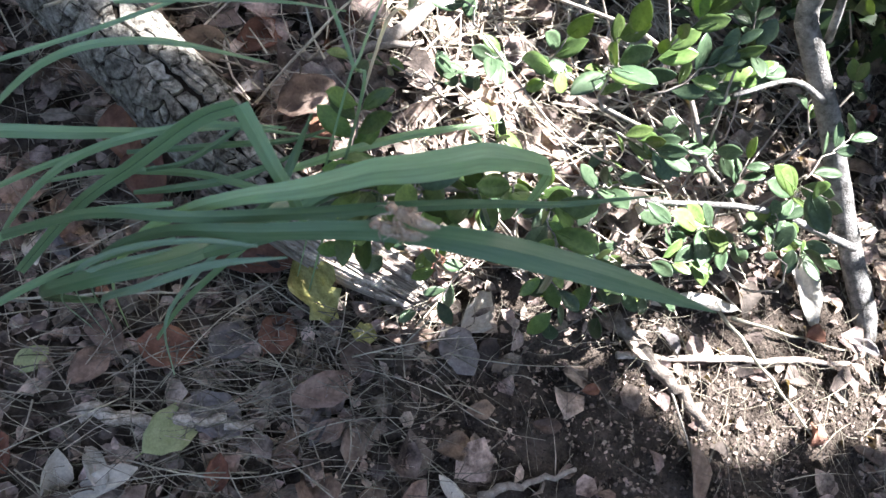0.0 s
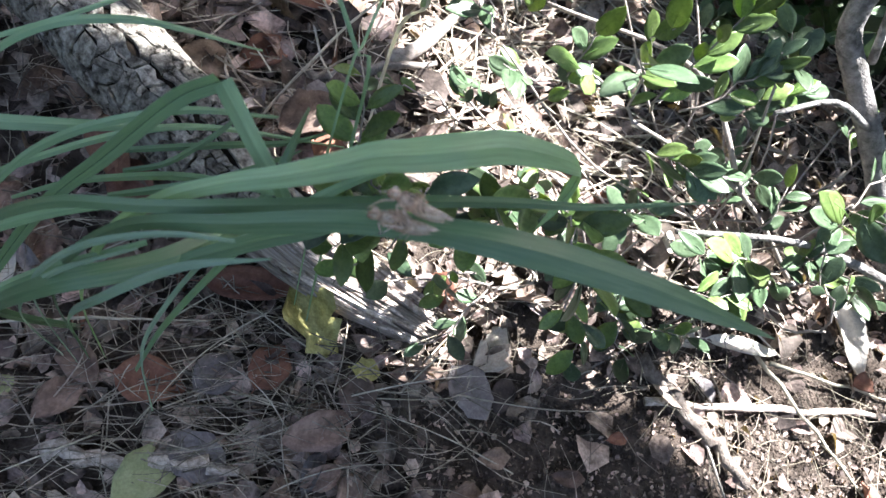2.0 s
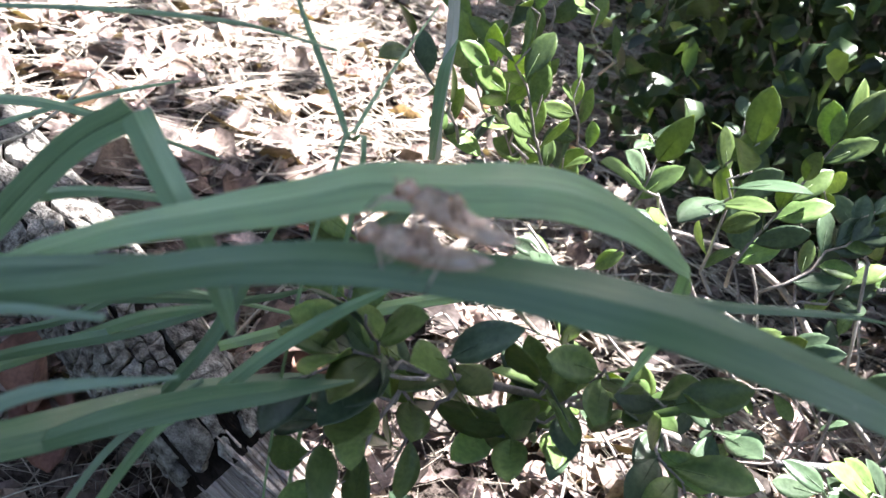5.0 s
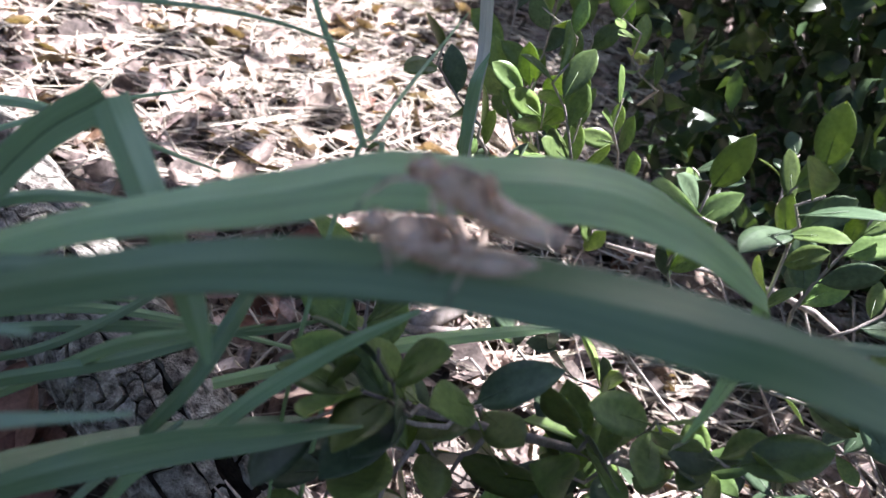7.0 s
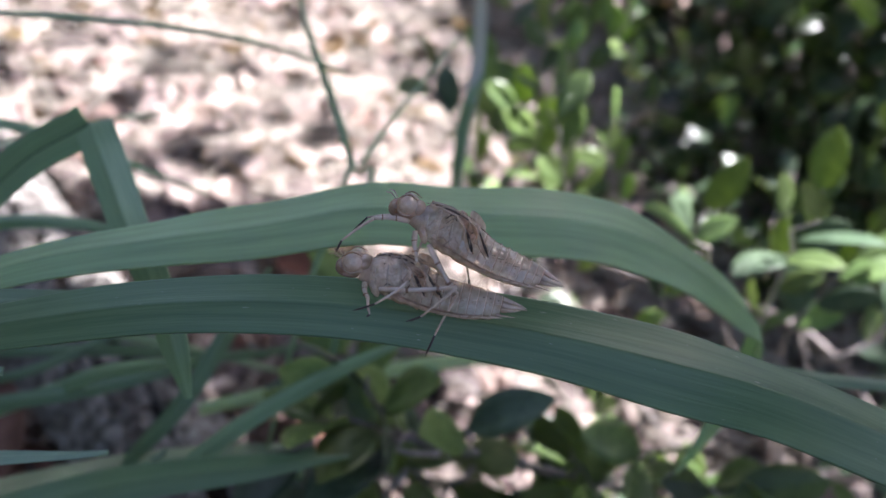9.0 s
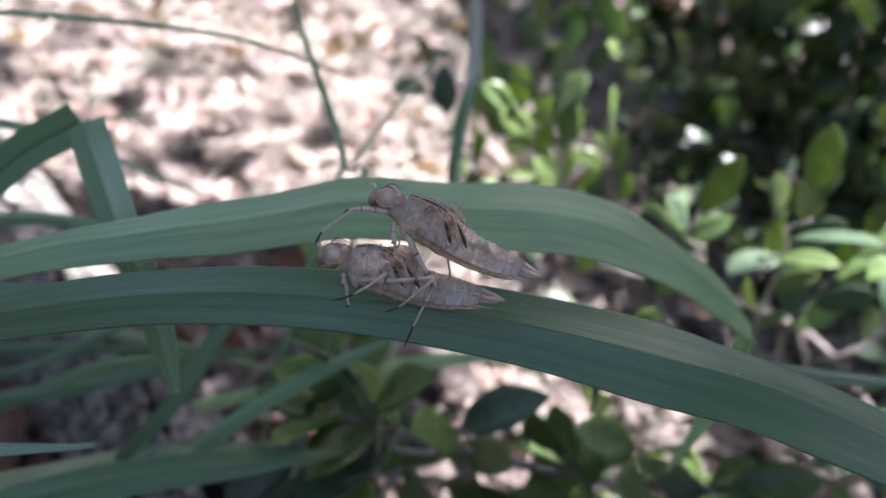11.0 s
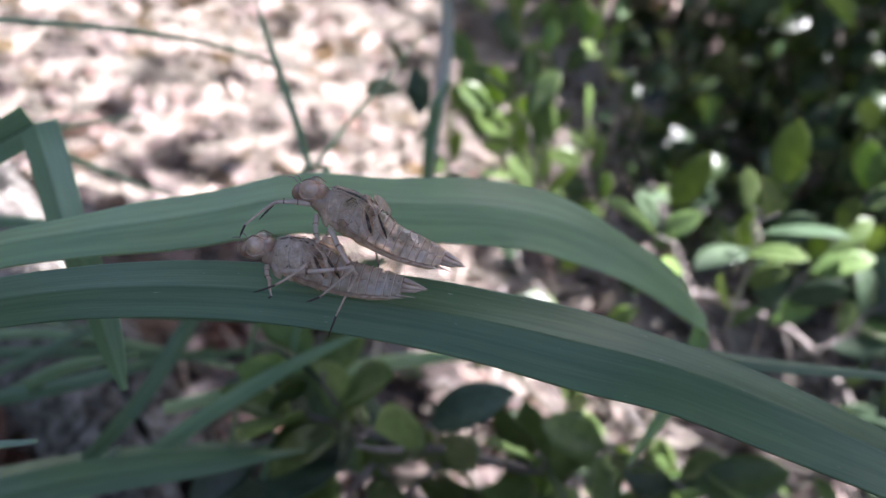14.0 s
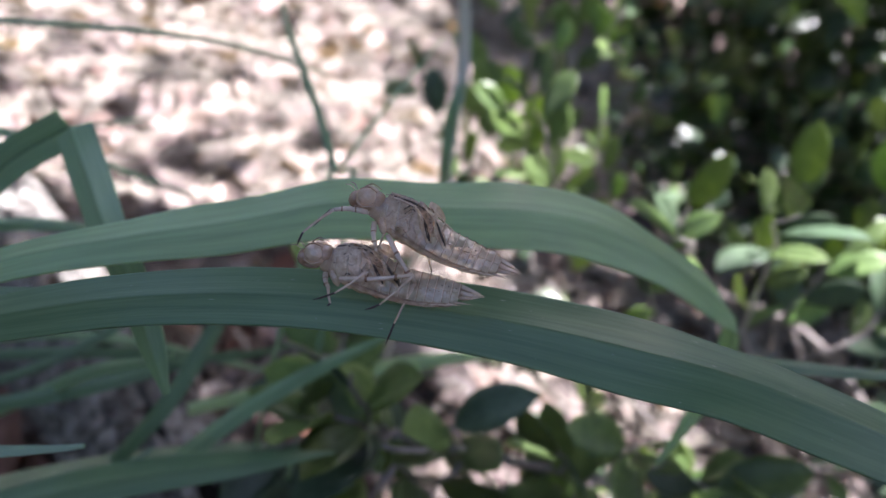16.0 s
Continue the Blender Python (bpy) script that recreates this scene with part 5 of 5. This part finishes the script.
    for k in range(70):
        x0, a0 = rnd.uniform(2.0, 12.8), math.pi / 2 + rnd.choice((-1, 1)) * rnd.uniform(0.3, 1.7)
        pts = [skin_point(x0 + q * rnd.uniform(0.5, 1.1), a0 + q * rnd.uniform(-0.15, 0.3), 1.03) for q in (-1, 0, 1)]
        thread("crumple", pts, rnd.uniform(0.06, 0.14), (SHELLPALE, SHELLTAN, SHELLBROWN, SHELLPALE, SHELLDARK)[k % 5], thorax, 4, 4)
    # two wing pads a side, folded back and down, marked with dark veins
    for s in (1, -1):
        for k, (a, b, w) in enumerate((((6.2, 4.7), (0.6, -0.7), 1.5), ((4.2, 5.5), (-2.9, -0.2), 1.8))):
            mid = ((a[0] + b[0]) / 2 - 0.3, (a[1] + b[1]) / 2 + 0.7)
            out = 3.2 + 0.25 * k
            line = [(a[0] * mm, s * (out - 1.4) * mm, a[1] * mm), (mid[0] * mm, s * (out + 1.0) * mm, mid[1] * mm), (b[0] * mm, s * (out + 1.7) * mm, b[1] * mm)]
            pad = part("wing_pad", blade(line, (1.0 * mm, w * mm, 0.5 * mm), (0.75, s * 0.1, 0.65), fold=0.35, n=14, thick=0.00009, wave=0.12), (SHELL,) * 4, skin, "wing pad with dark veins")
            run = spline(line, 24)
            for j in range(22):
                lane = (j % 6 - 2.5) / 2.9
                i0 = rnd.randrange(8, 11) if j < 6 else rnd.randrange(14, 17)
                pts = []
                for i in (i0, i0 + 2, i0 + 4 + rnd.randrange(3)):
                    q = run[min(i, 24)]
                    half = w * math.sin(math.pi * (0.2 + 0.72 * min(i, 24) / 24)) * 0.85
                    pts.append((q[0] + 0.75 * lane * half * mm, q[1] + s * (0.42 + 0.3 * abs(lane)) * mm, q[2] + 0.65 * lane * half * mm))
                thread("dark_vein", pts, rnd.uniform(0.13, 0.26), SHELLDARK if j % 5 else SHELLPALE, pad, 4, 4)
    # abdomen: ten overlapping rings, each with a raised hind lip
    x = 3.4
    for i in range(10):
        ln = 2.1 - 0.045 * i
        bm = bmesh.new()
        rings = []
        for q, (dx, sc) in enumerate(((0.3, 0.93), (0.0, 0.985), (-0.35 * ln, 1.0), (-0.7 * ln, 0.985), (-0.95 * ln, 1.02), (-1.03 * ln, 0.985))):
            ring = []
            for k in range(32):
                th = k * math.tau / 32
                swell = sc * (1 + 0.05 * noise.noise(Vector((math.cos(th) * 3, math.sin(th) * 3, i * 3.1 + q * 0.5 + seed))) + 0.035 * noise.noise(Vector((math.cos(th) * 8, math.sin(th) * 8, i * 5.1 + q * 0.9 + seed))) + 0.10 * max(0, math.sin(th)) ** 16)
                p = skin_point(max(x + dx, -15.2), th, swell)
                ring.append(bm.verts.new(p))
            rings.append(ring)
        for a, b in zip(rings[:-1], rings[1:]):
            for k in range(32):
                bm.faces.new((a[k], b[k], b[(k + 1) % 32], a[(k + 1) % 32]))
        seg = part("abdomen_ring", bm, SHELLPALE, skin, "clear glossy abdomen ring")
        lip = [skin_point(max(x - 0.97 * ln, -15.2), a, 1.025 + 0.10 * max(0, math.sin(a)) ** 16) for a in np.linspace(0, math.pi, 21)]
        thread("ring_lip", lip, 0.12, SHELLLIMB, seg, 4, 22)
        seam = [skin_point(max(x - 1.04 * ln, -15.2), a, 1.0 + 0.10 * max(0, math.sin(a)) ** 16) for a in np.linspace(0, math.pi, 21)]
        thread("ring_seam", seam, 0.08, SHELLBROWN, seg, 4, 22)
        for s in (1, -1):
            for a0, r in ((0.62, 0.15), (1.0, 0.13), (1.25, 0.1)):
                if rnd.random() < 0.5:
                    p = skin_point(max(x - rnd.uniform(0.35, 0.7) * ln, -15.2), math.pi / 2 - s * a0, 1.01)
                    part("dark_spot", ball(bmesh.new(), p, (r * mm * 1.2, r * mm, r * mm * 0.8), u=8, v=6), SHELLDARK if a0 < 0.8 else SHELLBROWN, seg)
            p = [skin_point(max(x - f * ln, -15.2), math.pi / 2 - s * (0.95 - 0.1 * f), 1.03) for f in (0.15, 0.5, 0.85)]
            thread("fold", p, 0.16, SHELLPALE, seg, 4, 4)
            if i > 4:
                sp = 0.8 + 0.62 * (i - 5)
                top, low, w = skin_at(x - ln)
                z0 = (low + 0.22 * (top - low)) * mm
                part("side_spine", tube(bmesh.new(), [((x - 0.5 * ln) * mm, s * w * 0.97 * mm, z0), ((x - ln) * mm, s * (w + 0.15) * mm, z0), ((x - ln - sp) * mm, s * (w + 0.05) * mm, z0 + 0.25 * mm)], [0.36 * mm, 0.26 * mm, 0.03 * mm], 6), SHELLLIMB, seg)
        x -= ln * 0.95
    for s in (1, -1):
        edge = [skin_point(e, 0.0 if s > 0 else math.pi, 1.04) for e in (9.5, 5.0, 0.0, -5.0, -10.0, -13.5)]
        part("side_margin", blade([tuple(p) for p in edge], (0.25 * mm, 0.5 * mm, 0.6 * mm, 0.55 * mm, 0.45 * mm, 0.15 * mm), (0.1, s * 0.35, 1.0), fold=0.2, n=20, thick=0.00008), (SHELLTAN,) * 4, skin, "tan side margin of the belly")
    for y, z, ln in ((0, 1.5, 4.4), (1.0, 0.4, 5.2), (-1.0, 0.4, 5.2), (0.6, -0.7, 4.0), (-0.6, -0.7, 4.0)):
        part("tail_spine", tube(bmesh.new(), [(-14.9 * mm, y * mm, z * mm), ((-14.9 - 0.5 * ln) * mm, y * 0.9 * mm, (z * 0.7 + 0.1) * mm), ((-14.9 - ln) * mm, y * 0.55 * mm, (z * 0.4 + 0.3) * mm)], [0.62 * mm, 0.42 * mm, 0.04 * mm], 7), SHELLLIMB, skin)
    # legs: thigh, shin and dark foot
    for root, knee, ankle, toe in legs:
        r, k, a, t = (Vector(p) * mm for p in (root, knee, ankle, toe))
        bow = (k - r).cross(Vector((0, 1, 0))).normalized() * 0.35 * mm
        leg = part("leg", tube(bmesh.new(), spline([tuple(r), tuple(r.lerp(k, 0.5) + bow), tuple(k)], 6), [v * mm for v in (0.55, 0.62, 0.6, 0.52, 0.46, 0.42, 0.44)], 8), SHELLLIMB, skin)
        part("shin", tube(bmesh.new(), spline([tuple(k), tuple(k.lerp(a, 0.5) + bow * 0.6), tuple(a)], 5), [v * mm for v in (0.4, 0.34, 0.3, 0.27, 0.24, 0.2)], 7), SHELLLIMB, leg)
        for e in (0.35, 0.75):
            q = r.lerp(k, e) + bow * 0.9
            part("dark_band", tube(bmesh.new(), [q, q + (k - r) * 0.035], [0.64 * mm, 0.6 * mm], 8), SHELLBROWN, leg)
        part("foot", tube(bmesh.new(), [a, a.lerp(t, 0.6) + bow * 0.3, t], [0.23 * mm, 0.24 * mm, 0.08 * mm], 6), SHELLDARK, leg, "blackish foot")
    return skin


def skin_pose(place, slope, yaw, roll):
    """x towards the head; the row of vectors is the blade's own frame there."""
    right, up, back = Vector((0.9175, 0.3044, 0.2561)), Vector((-0.3813, 0.4896, 0.7842)), Vector((0.1133, -0.8171, 0.5652))
    m = Matrix((-right, -back, up)).transposed().to_4x4()
    m.translation = place
    return m @ pose(0, 0, 0, 0, slope, yaw) @ pose(0, 0, 0, roll, 0, 0)


LEGS_LOW = [((13.4, -3.2, -1.0), (11.8, -5.6, -3.2), (10.7, -6.0, -6.4), (11.2, -6.3, -7.0)), ((12, 2, -2), (14, 5, -1), (14, 6, -4), (15, 7, -5)),
            ((6.0, -4.2, -0.6), (4.6, -5.6, 1.8), (9.9, -7.6, -3.5), (14.0, -7.6, -5.9)), ((8, 3, -2), (7, 7, 0), (9, 8, -3), (11, 9, -4)),
            ((10.0, -4.2, -1.4), (-5.2, -7.0, 3.6), (0.5, -7.4, -3.9), (3.2, -7.4, -5.6)), ((5, 3, -2), (-1, 8, 0), (-4, 9, -3), (-6, 10, -4))]
LEGS_TOP = [((15.2, -3.0, -0.4), (21.7, -5.0, -2.5), (25.9, -5.0, -9.7), (26.0, -5.0, -12.7)), ((14, 2, -1.5), (19, 4, -2), (24, 4.5, -5), (26, 4.5, -10)),
            ((13.0, -4.0, -1.5), (10.4, -6.2, -5.9), (8.4, -6.0, -9.8), (8.2, -6.0, -10.6)), ((10, 3, -2), (11, 7, -3), (11, 7, -8), (11, 7, -10)),
            ((9.3, -4.6, -2.8), (-0.2, -8.6, -8.7), (0.4, -8.8, -18.4), (0.2, -8.0, -23.7)), ((6, 3, -2), (1, 8, -4), (-2, 9, -9), (-3, 9, -12))]
build_skin("translucent brown shed dragonfly larva skin clinging to the blade", skin_pose((0.0130, 0.2772, 0.4954), -13, 3, 12), 1, LEGS_LOW)
build_skin("translucent brown shed dragonfly larva skin riding on another skin", skin_pose((0.0182, 0.2859, 0.5034), -25, 0, 12), 2, LEGS_TOP)


# ---- what moves ----
FOCUS = new("focus_mark")
cam.data.dof.use_dof, cam.data.dof.focus_object, cam.data.dof.aperture_fstop = True, FOCUS, 9.6


FOCUS_ROWS = ((0, (0.116, 0.469, 0.085)), (2, (0.088, 0.485, 0.109)), (3, (0.046, 0.515, 0.157)), (4, (0.033, 0.554, 0.195)), (4.7, (0.004, 0.568, 0.253)), (6.8, (-0.027, 0.602, 0.268)), (7.4, (-0.024, 0.526, 0.326)), (7.6, (-0.012, 0.430, 0.395)), (7.8, (-0.002, 0.353, 0.449)), (8, (0.004, 0.304, 0.483)), (8.2, (0.008, 0.284, 0.497)), (9, (0.012, 0.285, 0.500)), (11.5, (0.016, 0.285, 0.500)), (13, (0.023, 0.285, 0.502)), (14, (0.032, 0.287, 0.504)), (16, (0.021, 0.284, 0.503)))


def motions():
    # the lens stays focused on the ground until it pulls to the skins
    walk(FOCUS, [(t, pose(*p)) for t, p in FOCUS_ROWS])


motions()
